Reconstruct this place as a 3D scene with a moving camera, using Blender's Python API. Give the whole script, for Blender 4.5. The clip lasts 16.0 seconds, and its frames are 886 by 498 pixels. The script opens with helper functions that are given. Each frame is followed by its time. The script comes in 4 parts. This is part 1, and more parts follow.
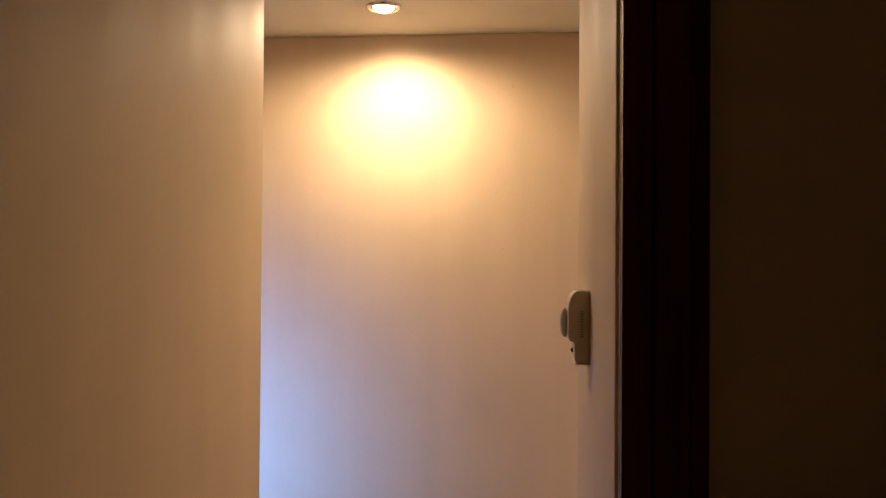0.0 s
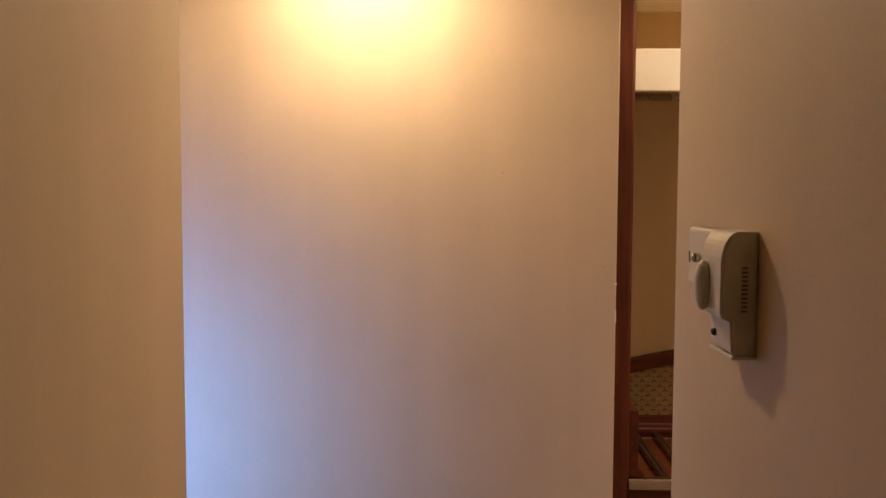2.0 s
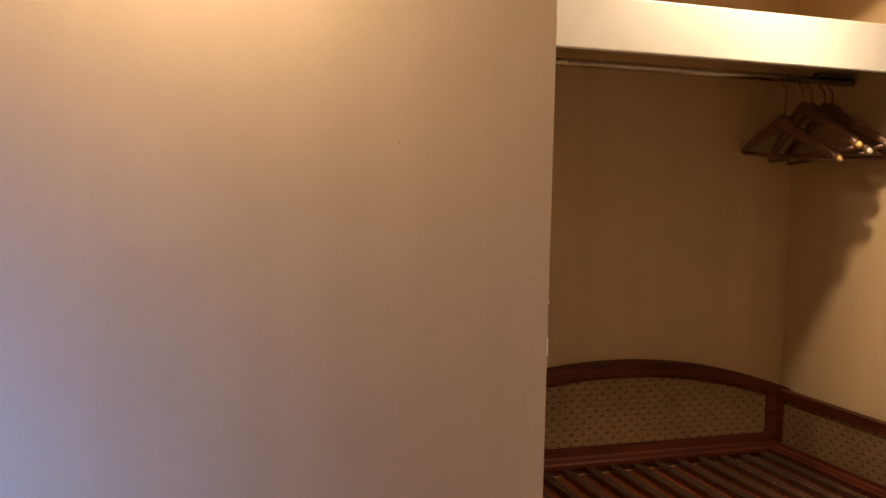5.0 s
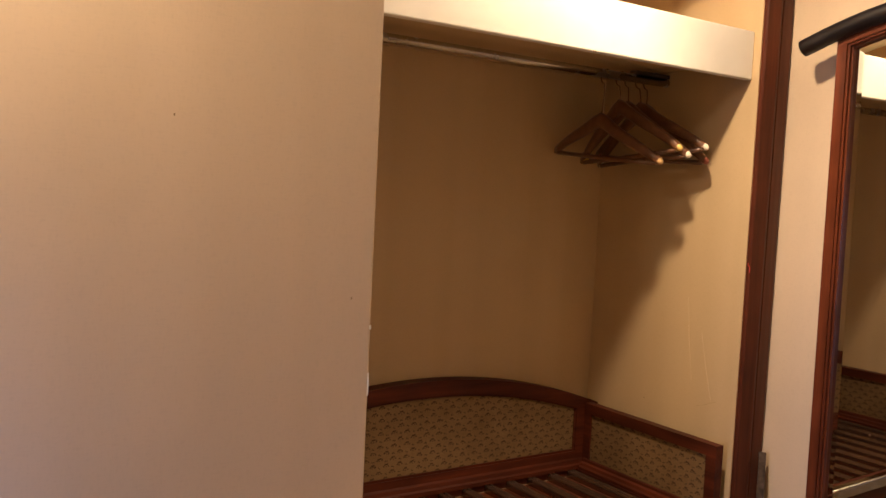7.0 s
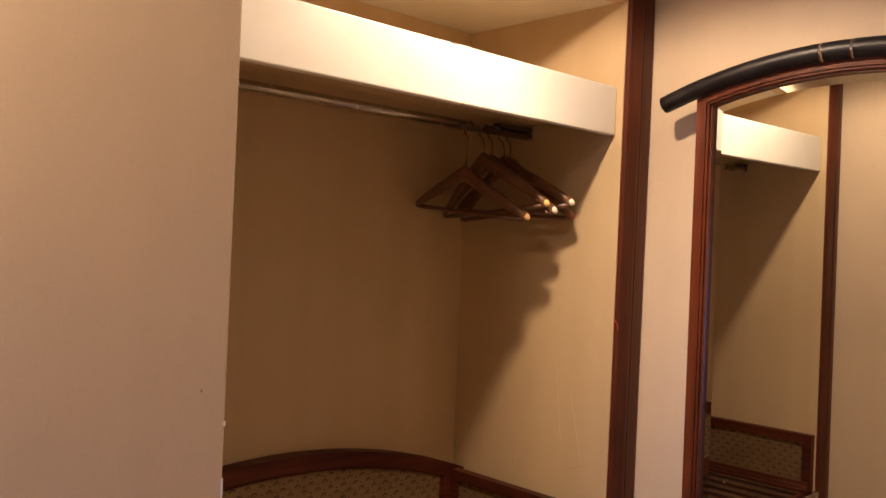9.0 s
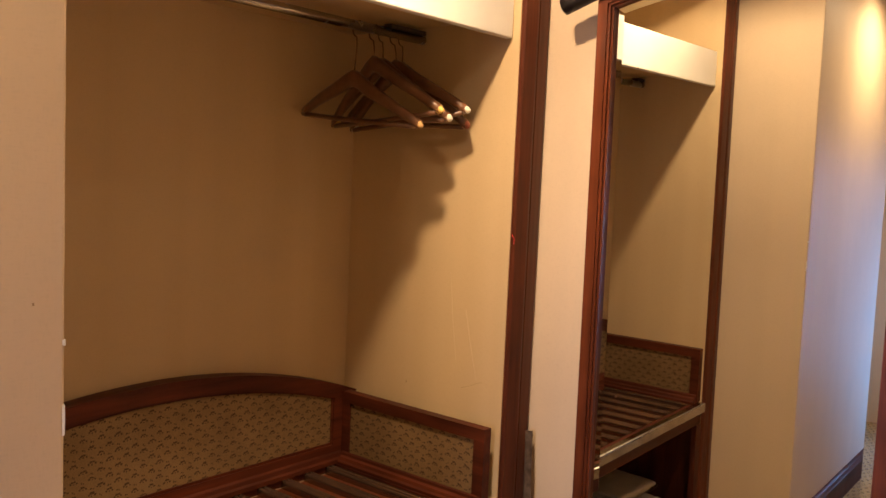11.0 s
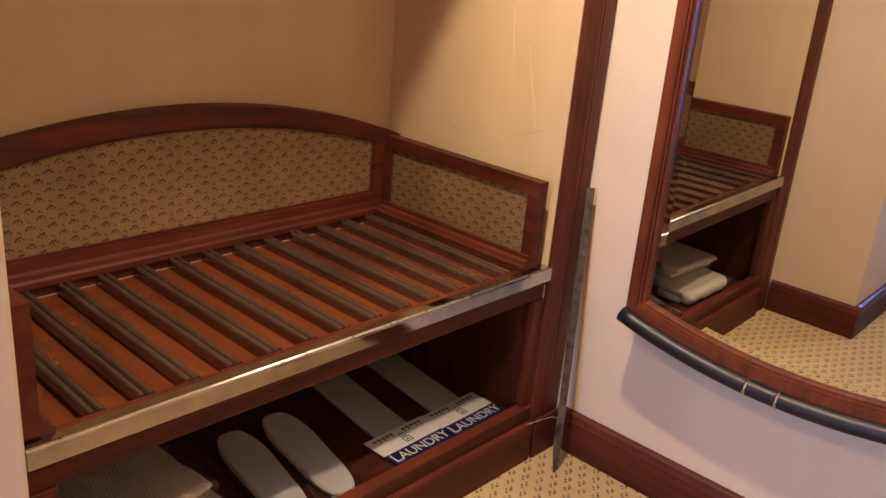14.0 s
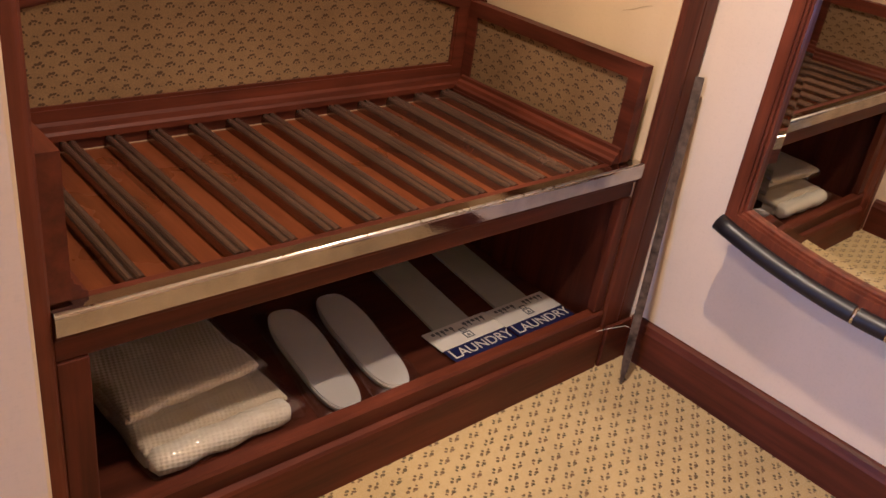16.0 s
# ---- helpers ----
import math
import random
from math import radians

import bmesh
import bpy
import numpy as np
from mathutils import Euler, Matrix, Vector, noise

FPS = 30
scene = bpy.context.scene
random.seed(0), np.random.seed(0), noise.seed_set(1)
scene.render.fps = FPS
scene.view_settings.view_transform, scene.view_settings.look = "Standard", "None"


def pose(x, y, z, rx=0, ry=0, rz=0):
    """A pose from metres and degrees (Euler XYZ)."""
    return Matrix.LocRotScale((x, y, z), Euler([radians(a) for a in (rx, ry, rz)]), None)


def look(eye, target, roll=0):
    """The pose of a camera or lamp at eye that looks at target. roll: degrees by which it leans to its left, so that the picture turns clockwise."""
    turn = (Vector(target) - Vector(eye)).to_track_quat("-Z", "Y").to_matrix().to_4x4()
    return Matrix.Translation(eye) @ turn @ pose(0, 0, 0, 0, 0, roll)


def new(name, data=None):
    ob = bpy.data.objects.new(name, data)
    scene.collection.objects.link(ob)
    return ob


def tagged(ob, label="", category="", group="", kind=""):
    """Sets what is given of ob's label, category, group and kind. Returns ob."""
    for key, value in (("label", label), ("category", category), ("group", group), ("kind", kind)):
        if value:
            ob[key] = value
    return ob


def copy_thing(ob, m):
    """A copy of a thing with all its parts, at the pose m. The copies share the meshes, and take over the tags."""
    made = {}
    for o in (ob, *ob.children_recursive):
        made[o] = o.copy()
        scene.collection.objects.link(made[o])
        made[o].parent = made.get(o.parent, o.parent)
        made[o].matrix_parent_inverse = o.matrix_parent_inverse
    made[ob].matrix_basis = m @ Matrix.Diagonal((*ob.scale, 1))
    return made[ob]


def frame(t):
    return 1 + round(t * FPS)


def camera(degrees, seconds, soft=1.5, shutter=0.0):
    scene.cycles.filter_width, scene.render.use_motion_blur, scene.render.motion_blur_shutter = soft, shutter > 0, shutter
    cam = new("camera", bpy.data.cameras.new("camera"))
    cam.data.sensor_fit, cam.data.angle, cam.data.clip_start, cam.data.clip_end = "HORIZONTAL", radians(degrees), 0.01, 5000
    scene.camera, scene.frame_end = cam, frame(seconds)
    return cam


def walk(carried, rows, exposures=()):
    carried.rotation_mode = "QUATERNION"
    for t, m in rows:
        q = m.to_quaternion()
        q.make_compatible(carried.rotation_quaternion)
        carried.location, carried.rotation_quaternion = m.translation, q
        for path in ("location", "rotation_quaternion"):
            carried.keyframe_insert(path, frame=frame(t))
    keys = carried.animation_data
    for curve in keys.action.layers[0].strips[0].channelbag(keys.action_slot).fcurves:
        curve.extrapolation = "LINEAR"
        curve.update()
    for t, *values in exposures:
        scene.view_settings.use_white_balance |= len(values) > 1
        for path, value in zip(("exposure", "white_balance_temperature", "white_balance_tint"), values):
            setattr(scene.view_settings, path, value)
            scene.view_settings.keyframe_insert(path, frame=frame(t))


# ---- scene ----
cam = camera(55.1, 16.0)
# seconds, eye, a point looked at, roll
PATH = [
    (0, (-0.22, -3.056, 1.339), (-0.411, -1.066, 1.365), 0.4),
    (0.5, (-0.28, -2.932, 1.346), (-0.456, -0.94, 1.329), 0.7),
    (1, (-0.332, -2.79, 1.323), (-0.473, -0.795, 1.287), 0.1),
    (1.5, (-0.361, -2.62, 1.328), (-0.457, -0.625, 1.223), -0.2),
    (2, (-0.384, -2.452, 1.324), (-0.436, -0.456, 1.194), 0.2),
    (2.5, (-0.436, -2.302, 1.319), (-0.427, -0.308, 1.169), 0.4),
    (3, (-0.505, -2.188, 1.322), (-0.423, -0.195, 1.167), 0.3),
    (5.5, (-0.671, -1.615, 1.294), (0.086, 0.23, 1.147), 1.7),
    (6, (-0.664, -1.534, 1.3), (0.222, 0.25, 1.123), 2.3),
    (6.5, (-0.625, -1.438, 1.293), (0.38, 0.284, 1.139), 2.4),
    (7, (-0.586, -1.373, 1.292), (0.508, 0.297, 1.167), 2.8),
    (7.5, (-0.567, -1.332, 1.302), (0.586, 0.299, 1.203), 3.1),
    (8, (-0.552, -1.287, 1.309), (0.675, 0.29, 1.238), 3.1),
    (8.5, (-0.541, -1.263, 1.325), (0.762, 0.254, 1.289), 2.6),
    (9, (-0.529, -1.231, 1.327), (0.847, 0.221, 1.319), 2.5),
    (9.2, (-0.524, -1.219, 1.317), (0.877, 0.208, 1.321), 2.4),
    (11.3, (-0.425, -1.154, 1.287), (1.13, 0.084, 1.066), 2.5),
    (11.5, (-0.422, -1.147, 1.286), (1.138, 0.077, 1.025), 2.4),
    (12, (-0.369, -1.109, 1.259), (1.176, 0.11, 0.9), 2.8),
    (12.5, (-0.325, -1.096, 1.247), (1.185, 0.136, 0.799), 3.2),
    (13, (-0.29, -1.076, 1.212), (1.179, 0.178, 0.691), 3.8),
    (13.5, (-0.265, -1.042, 1.188), (1.168, 0.216, 0.583), 4.6),
    (14, (-0.244, -1.01, 1.165), (1.151, 0.246, 0.473), 5.2),
    (14.5, (-0.217, -0.979, 1.142), (1.141, 0.266, 0.365), 6.1),
    (15, (-0.196, -0.943, 1.12), (1.136, 0.282, 0.268), 7.4),
    (15.5, (-0.184, -0.912, 1.108), (1.116, 0.312, 0.207), 8.4),
    (16, (-0.155, -0.89, 1.09), (1.082, 0.367, 0.147), 8.7),
]
walk(cam, [(t, look(eye, aim, roll)) for t, eye, aim, roll in PATH],
     exposures=[(0.0,0.63,5550,12),(3.0,0.28,5450,12),(5.5,0.16,5450,12),(6.0,0.36,5400,12),(7.0,0.52,5350,13),(9.0,0.42,5250,18),(11.3,0.84,5950,12),(12.5,1.0,7700,8),(13.0,1.08,7300,7),(13.5,1.36,5300,10),(14.5,1.42,4800,17),(16.0,1.45,4700,17)])

# ---- fitted plan (metres) ----
WALL_Y = -0.299      # face of the wall ahead
COR_Z = 2.078        # ceiling of passage, lobby and bedroom
LOW_Z = 1.952        # lower ceiling inside the wardrobe
T_X, T_NEAR, T_FAR = -0.114, -2.046, -1.357
L_X, L_END = -0.829, -1.124
CL, CR, CB = 0.097, 1.230, 0.543     # wardrobe inside: left, right, back
EAST = 1.345         # face of the wall that carries the mirror
WEST = -2.0          # end of the passage
SOUTH = -3.7         # wall behind the start of the walk
WIN_0, WIN_1 = -1.50, -1.14          # window in the passage's south wall
GLASS = 1.3025       # face of the mirror glass at its foot

# ---- world and lamps ----
world = bpy.data.worlds.new("sky")
scene.world = world
world.use_nodes = True
wn = world.node_tree
sky = wn.nodes.new("ShaderNodeTexSky")
sky.sky_type = "NISHITA"
sky.sun_disc = False
sky.sun_elevation = radians(35)
sky.sun_rotation = radians(40)
wn.links.new(sky.outputs[0], wn.nodes["Background"].inputs[0])
wn.nodes["Background"].inputs[1].default_value = 0.08


def lamp(name, kind, m, energy, colour, **kw):
    data = bpy.data.lights.new(name, kind)
    data.energy, data.color = energy, colour
    for k, v in kw.items():
        if k == "size":
            data.size = v
        elif k == "size_y":
            data.shape = "RECTANGLE"
            data.size_y = v
        elif k == "spread":
            data.spread = radians(v)
        elif k == "radius":
            data.shadow_soft_size = v
        elif k == "cone":
            data.spot_size = radians(v)
        elif k == "blend":
            data.spot_blend = v
    ob = new(name, data)
    ob.matrix_world = m
    return ob


WARM = (1.0, 0.66, 0.33)
LAMP_A = (-0.634, -0.612)
LAMP_B = (0.66, -0.205)
LAMP_C = (0.62, -0.60)
# the passage downlight is tilted at the wall: a bright reflector beam and the bare spill around it
lamp("downlight_beam_passage", "SPOT", look((*LAMP_A, COR_Z - 0.03), (LAMP_A[0], WALL_Y, 1.79)), 8.8, WARM, radius=0.025, cone=80, blend=1.0)
lamp("downlight_spill_passage", "SPOT", look((*LAMP_A, COR_Z - 0.03), (*LAMP_A, 0)), 23, WARM, radius=0.035, cone=178, blend=0.6)
lamp("downlight_beam_lobby", "SPOT", look((*LAMP_B, COR_Z - 0.03), (*LAMP_B, 0)), 25, WARM, radius=0.025, cone=168, blend=0.3)
lamp("downlight_core_lobby", "SPOT", look((*LAMP_B, COR_Z - 0.03), (1.25, -0.38, 0.2)), 30, WARM, radius=0.03, cone=88, blend=1.0)
lamp("downlight_beam_lobby_rear", "SPOT", look((*LAMP_C, COR_Z - 0.03), (0.42, 0.04, 0.12)), 30, WARM, radius=0.03, cone=54, blend=1.0)
lamp("window_daylight", "AREA", look(((WIN_0 + WIN_1) / 2, L_END - 0.01, 0.62), ((WIN_0 + WIN_1) / 2, 0, 0.62)), 4.3, (0.20, 0.43, 1.0), size=0.34, size_y=0.85, spread=106)
lamp("window_daylight_end", "AREA", look((WEST + 0.01, -0.83, 0.80), (1.345, -0.66, 0.45)), 1.8, (0.40, 0.58, 1.0), size=0.44, size_y=1.30, spread=60)


# ---- materials ----
def mat(name, rough=0.6, metal=0.0, coat=0.0, spec=0.5):
    m = bpy.data.materials.new(name)
    m.use_nodes = True
    b = m.node_tree.nodes["Principled BSDF"]
    b.inputs["Roughness"].default_value = rough
    b.inputs["Metallic"].default_value = metal
    b.inputs["Coat Weight"].default_value = coat
    b.inputs["Specular IOR Level"].default_value = spec
    return m, m.node_tree, b


def coords(nt, scale=(1, 1, 1), turn=(0, 0, 0)):
    g = nt.nodes.new("ShaderNodeNewGeometry")
    mp = nt.nodes.new("ShaderNodeMapping")
    mp.inputs["Scale"].default_value = scale
    mp.inputs["Rotation"].default_value = turn
    nt.links.new(g.outputs["Position"], mp.inputs[0])
    return mp.outputs[0]


def noise_tex(nt, vec, scale, detail=4, rough=0.55):
    n = nt.nodes.new("ShaderNodeTexNoise")
    n.inputs["Scale"].default_value = scale
    n.inputs["Detail"].default_value = detail
    n.inputs["Roughness"].default_value = rough
    nt.links.new(vec, n.inputs["Vector"])
    return n.outputs[0]


def ramp(nt, fac, *stops):
    r = nt.nodes.new("ShaderNodeValToRGB")
    e = r.color_ramp.elements
    while len(e) < len(stops):
        e.new(0.5)
    for el, (p, c) in zip(e, stops):
        el.position, el.color = p, (*c, 1)
    nt.links.new(fac, r.inputs[0])
    return r.outputs[0]


def mixed(nt, a, b, fac, mode="MIX"):
    m = nt.nodes.new("ShaderNodeMix")
    m.data_type, m.blend_type = "RGBA", mode
    for v, i in ((fac, 0), (a, 6), (b, 7)):
        if hasattr(v, "links"):
            nt.links.new(v, m.inputs[i])
        else:
            m.inputs[i].default_value = v if i == 0 else (*v, 1)
    return m.outputs[2]


def calc(nt, op, a, b=0.0, c=None):
    m = nt.nodes.new("ShaderNodeMath")
    m.operation = op
    for i, v in enumerate((a, b) if c is None else (a, b, c)):
        if hasattr(v, "links"):
            nt.links.new(v, m.inputs[i])
        else:
            m.inputs[i].default_value = v
    return m.outputs[0]


def bump(nt, b, height, strength=0.3, dist=0.002):
    n = nt.nodes.new("ShaderNodeBump")
    n.inputs["Strength"].default_value = strength
    n.inputs["Distance"].default_value = dist
    nt.links.new(height, n.inputs["Height"])
    nt.links.new(n.outputs[0], b.inputs["Normal"])


def wallpaper(name, c1, c2):
    """Vinyl wall covering: fine upright weave, faint upright bands, smudges."""
    m, nt, b = mat(name, 0.42, spec=0.35)
    weave = noise_tex(nt, coords(nt, (300, 300, 90)), 1.0, 3)
    weft = noise_tex(nt, coords(nt, (70, 70, 380)), 1.0, 2)
    both = calc(nt, "ADD", weave, weft)
    band = noise_tex(nt, coords(nt, (9, 9, 0.15)), 1.0, 2)
    smudge = noise_tex(nt, coords(nt, (2.2, 2.2, 2.2)), 1.0, 6, 0.6)
    col = ramp(nt, band, (0.3, c1), (0.7, c2))
    col = mixed(nt, col, tuple(v * 0.86 for v in c1), ramp(nt, smudge, (0.5, (0, 0, 0)), (0.85, (0.7, 0.7, 0.7))))
    spots = noise_tex(nt, coords(nt, (26, 26, 26)), 1.0, 1)
    col = mixed(nt, col, (0.30, 0.20, 0.12), ramp(nt, spots, (0.82, (0, 0, 0)), (0.85, (0.3, 0.3, 0.3))))
    fine = ramp(nt, both, (0.6, (0.965, 0.965, 0.965)), (1.3, (1.02, 1.02, 1.02)))
    nt.links.new(mixed(nt, col, fine, 1.0, "MULTIPLY"), b.inputs["Base Color"])
    nt.links.new(ramp(nt, band, (0.3, (0.52,) * 3), (0.7, (0.60,) * 3)), b.inputs["Roughness"])
    bump(nt, b, both, 0.25, 0.0006)
    return m


def timber(name, axis, dark=(0.038, 0.0088, 0.0036), light=(0.114, 0.0262, 0.0084), rough=0.48, coat=0.0):
    """Mahogany with its grain along one axis."""
    m, nt, b = mat(name, rough, coat=coat, spec=0.20)
    s = [38.0, 38.0, 38.0]
    s["xyz".index(axis)] = 2.2
    grain = noise_tex(nt, coords(nt, s), 1.0, 6, 0.65)
    cloud = noise_tex(nt, coords(nt, (5, 5, 5)), 1.0, 3)
    s2 = [v * 6 for v in s]
    pores = noise_tex(nt, coords(nt, s2), 1.0, 2)
    col = ramp(nt, grain, (0.3, dark), (0.52, tuple((a + c) / 2 for a, c in zip(dark, light))), (0.75, light))
    col = mixed(nt, col, ramp(nt, cloud, (0.3, (0.75, 0.75, 0.75)), (0.7, (1.15, 1.1, 1.05))), 1.0, "MULTIPLY")
    col = mixed(nt, col, tuple(v * 0.5 for v in dark), ramp(nt, pores, (0.64, (0, 0, 0)), (0.80, (0.18, 0.18, 0.18))))
    nt.links.new(col, b.inputs["Base Color"])
    nt.links.new(ramp(nt, cloud, (0.3, (rough - 0.08,) * 3), (0.7, (rough + 0.1,) * 3)), b.inputs["Roughness"])
    bump(nt, b, calc(nt, "ADD", grain, pores), 0.12, 0.0008)
    return m


def motif_mask(nt, a, c, pitch_a, pitch_c, dots, turn=0.0):
    """Staggered rows of a small sprig made of dots, on two axes of the position."""
    g = nt.nodes.new("ShaderNodeSeparateXYZ")
    v = coords(nt, (1, 1, 1), (0, 0, turn))
    wob = nt.nodes.new("ShaderNodeTexNoise")
    wob.inputs["Scale"].default_value = 60
    nt.links.new(v, wob.inputs["Vector"])
    nt.links.new(v, g.inputs[0])
    w = calc(nt, "MULTIPLY", calc(nt, "SUBTRACT", wob.outputs[0], 0.5), 0.009)
    u = calc(nt, "DIVIDE", calc(nt, "ADD", g.outputs["XYZ".index(a)], w), pitch_a)
    r = calc(nt, "DIVIDE", calc(nt, "ADD", g.outputs["XYZ".index(c)], w), pitch_c)
    row = calc(nt, "FLOOR", r)
    odd = calc(nt, "MULTIPLY", calc(nt, "MODULO", calc(nt, "ADD", row, 1000), 2), 0.5)
    fu = calc(nt, "FRACT", calc(nt, "ADD", u, calc(nt, "ADD", odd, 1000)))
    fv = calc(nt, "FRACT", calc(nt, "ADD", r, 1000))
    total = None
    for du, dv, ru, rv in dots:
        x = calc(nt, "DIVIDE", calc(nt, "SUBTRACT", fu, du), ru)
        y = calc(nt, "DIVIDE", calc(nt, "SUBTRACT", fv, dv), rv)
        d = calc(nt, "ADD", calc(nt, "MULTIPLY", x, x), calc(nt, "MULTIPLY", y, y))
        s = calc(nt, "SUBTRACT", 1.0, calc(nt, "SMOOTH_MIN", calc(nt, "POWER", d, 2.0), 1.0, 0.2))
        total = s if total is None else calc(nt, "MAXIMUM", total, s)
    return calc(nt, "MINIMUM", calc(nt, "MAXIMUM", calc(nt, "MULTIPLY", total, 2.2), 0.0), 1.0)


def carpet_material():
    m, nt, b = mat("carpet_pile", 0.95, spec=0.1)
    mask = motif_mask(nt, "X", "Y", 0.043, 0.0250,
                      [(0.25, 0.30, 0.082, 0.140), (0.36, 0.60, 0.085, 0.140), (0.60, 0.40, 0.110, 0.160), (0.70, 0.68, 0.070, 0.115), (0.48, 0.24, 0.050, 0.09)], 0.28)
    pile = noise_tex(nt, coords(nt, (900, 900, 900)), 1.0, 2)
    wear = noise_tex(nt, coords(nt, (4, 4, 4)), 1.0, 4)
    ground = ramp(nt, wear, (0.3, (0.40, 0.285, 0.118)), (0.7, (0.50, 0.365, 0.158)))
    tint = noise_tex(nt, coords(nt, (45, 45, 45)), 1.0, 1)
    leaf = ramp(nt, tint, (0.35, (0.052, 0.040, 0.010)), (0.6, (0.115, 0.056, 0.018)))
    col = mixed(nt, ground, leaf, calc(nt, "MULTIPLY", mask, 0.92))
    col = mixed(nt, col, ramp(nt, pile, (0.3, (0.72,) * 3), (0.7, (1.12,) * 3)), 1.0, "MULTIPLY")
    nt.links.new(col, b.inputs["Base Color"])
    b.inputs["Sheen Weight"].default_value = 0.2
    bump(nt, b, pile, 0.7, 0.003)
    return m


def fabric_material(name, a):
    """Tan upholstery with small dark arched sprigs."""
    m, nt, b = mat(name, 0.85, spec=0.2)
    mask = motif_mask(nt, a, "Z", 0.040, 0.0170,
                      [(0.30, 0.44, 0.060, 0.14), (0.40, 0.66, 0.085, 0.15), (0.53, 0.70, 0.085, 0.15), (0.65, 0.46, 0.060, 0.14),
                       (0.47, 0.36, 0.045, 0.10), (0.92, 0.28, 0.050, 0.12), (0.02, 0.20, 0.045, 0.11)])
    thread = noise_tex(nt, coords(nt, (700, 700, 700)), 1.0, 2)
    wear = noise_tex(nt, coords(nt, (9, 9, 9)), 1.0, 3)
    ground = ramp(nt, wear, (0.3, (0.170, 0.104, 0.042)), (0.7, (0.222, 0.140, 0.060)))
    col = mixed(nt, ground, (0.050, 0.026, 0.015), calc(nt, "MULTIPLY", mask, 0.85))
    col = mixed(nt, col, ramp(nt, thread, (0.3, (0.8,) * 3), (0.7, (1.1,) * 3)), 1.0, "MULTIPLY")
    nt.links.new(col, b.inputs["Base Color"])
    bump(nt, b, thread, 0.4, 0.001)
    return m


def plain(name, c1, c2, rough=0.5, metal=0.0, coat=0.0, scale=14, bumps=0.1, fine=300, dist=0.001, spec=0.5):
    m, nt, b = mat(name, rough, metal, coat, spec)
    n = noise_tex(nt, coords(nt, (scale,) * 3), 1.0, 5)
    f = noise_tex(nt, coords(nt, (fine,) * 3), 1.0, 2)
    nt.links.new(ramp(nt, n, (0.3, c1), (0.7, c2)), b.inputs["Base Color"])
    nt.links.new(ramp(nt, n, (0.3, (max(rough - 0.06, 0.02),) * 3), (0.7, (min(rough + 0.08, 1),) * 3)), b.inputs["Roughness"])
    bump(nt, b, f, bumps, dist)
    return m


PAPER = wallpaper("wall_covering", (0.612, 0.486, 0.334), (0.650, 0.516, 0.357))
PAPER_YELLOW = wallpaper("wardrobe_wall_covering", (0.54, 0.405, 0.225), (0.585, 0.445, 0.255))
CEIL = plain("ceiling_paint", (0.72, 0.69, 0.60), (0.78, 0.75, 0.66), 0.8, scale=5, fine=180)
WHITE = plain("white_gloss_paint", (0.78, 0.76, 0.70), (0.83, 0.81, 0.76), 0.35, scale=9)
CLEAR = mat("window_glass", 0.02)[0]
CLEAR.node_tree.nodes["Principled BSDF"].inputs["Transmission Weight"].default_value = 1.0
WOOD_X, WOOD_Y, WOOD_Z = (timber("mahogany_along_" + a, a) for a in "xyz")
DECK = timber("deck_board", "y", (0.072, 0.019, 0.0050), (0.152, 0.044, 0.0105), 0.30, 0.25)
CARCASS = timber("carcass_board", "x", (0.05, 0.014, 0.008), (0.12, 0.034, 0.015), 0.4, 0.1)
CARPET = carpet_material()
FABRIC_X = fabric_material("upholstery_back", "X")
FABRIC_Y = fabric_material("upholstery_arm", "Y")
FAINT = plain("faint_scuff", (0.36, 0.25, 0.12), (0.44, 0.32, 0.16), 0.7, scale=60)
PALE = plain("pale_streak", (0.575, 0.438, 0.252), (0.605, 0.466, 0.278), 0.5, scale=40)
SCUFF = plain("brown_scuff", (0.26, 0.17, 0.09), (0.32, 0.22, 0.12), 0.8, scale=60)
WOOD_MIRROR = timber("mirror_frame_wood", "z", (0.066, 0.0165, 0.0062), (0.185, 0.047, 0.0150), 0.36, 0.1)
WOOD_TRIM = timber("mahogany_moulding", "z", (0.050, 0.012, 0.005), (0.130, 0.033, 0.011), 0.46, 0.0)
CHIP = plain("bare_plaster", (0.74, 0.70, 0.62), (0.82, 0.78, 0.70), 0.8, scale=60)
EDGING = plain("worn_edging_metal", (0.40, 0.36, 0.32), (0.56, 0.51, 0.46), 0.07, 1.0, scale=24, bumps=0.04)
# pale, rougher metal that draws the lamp's highlight line on the bench edge
HIGHLIGHT_BEAD = plain("highlight_bead_metal", (0.66, 0.62, 0.56), (0.80, 0.76, 0.70), 0.30, 1.0, scale=60, bumps=0.1)
CHROME = plain("chrome", (0.62, 0.61, 0.59), (0.72, 0.71, 0.69), 0.05, 1.0, scale=30, bumps=0.015)
BLACK = plain("black_lacquer", (0.008, 0.006, 0.007), (0.013, 0.010, 0.011), 0.40, coat=0.0, spec=0.40, scale=20, bumps=0.02)
SLAT = plain("slat_bronze", (0.22, 0.145, 0.100), (0.30, 0.195, 0.135), 0.20, 0.85, scale=9, bumps=0.02)
PLASTIC = plain("cream_plastic", (0.66, 0.62, 0.54), (0.72, 0.68, 0.60), 0.4, scale=20, bumps=0.03)
SLOT = plain("grey_plastic", (0.16, 0.14, 0.12), (0.20, 0.18, 0.15), 0.5, scale=20)
DARK = plain("dark_plastic", (0.03, 0.025, 0.022), (0.05, 0.04, 0.035), 0.5, scale=20)
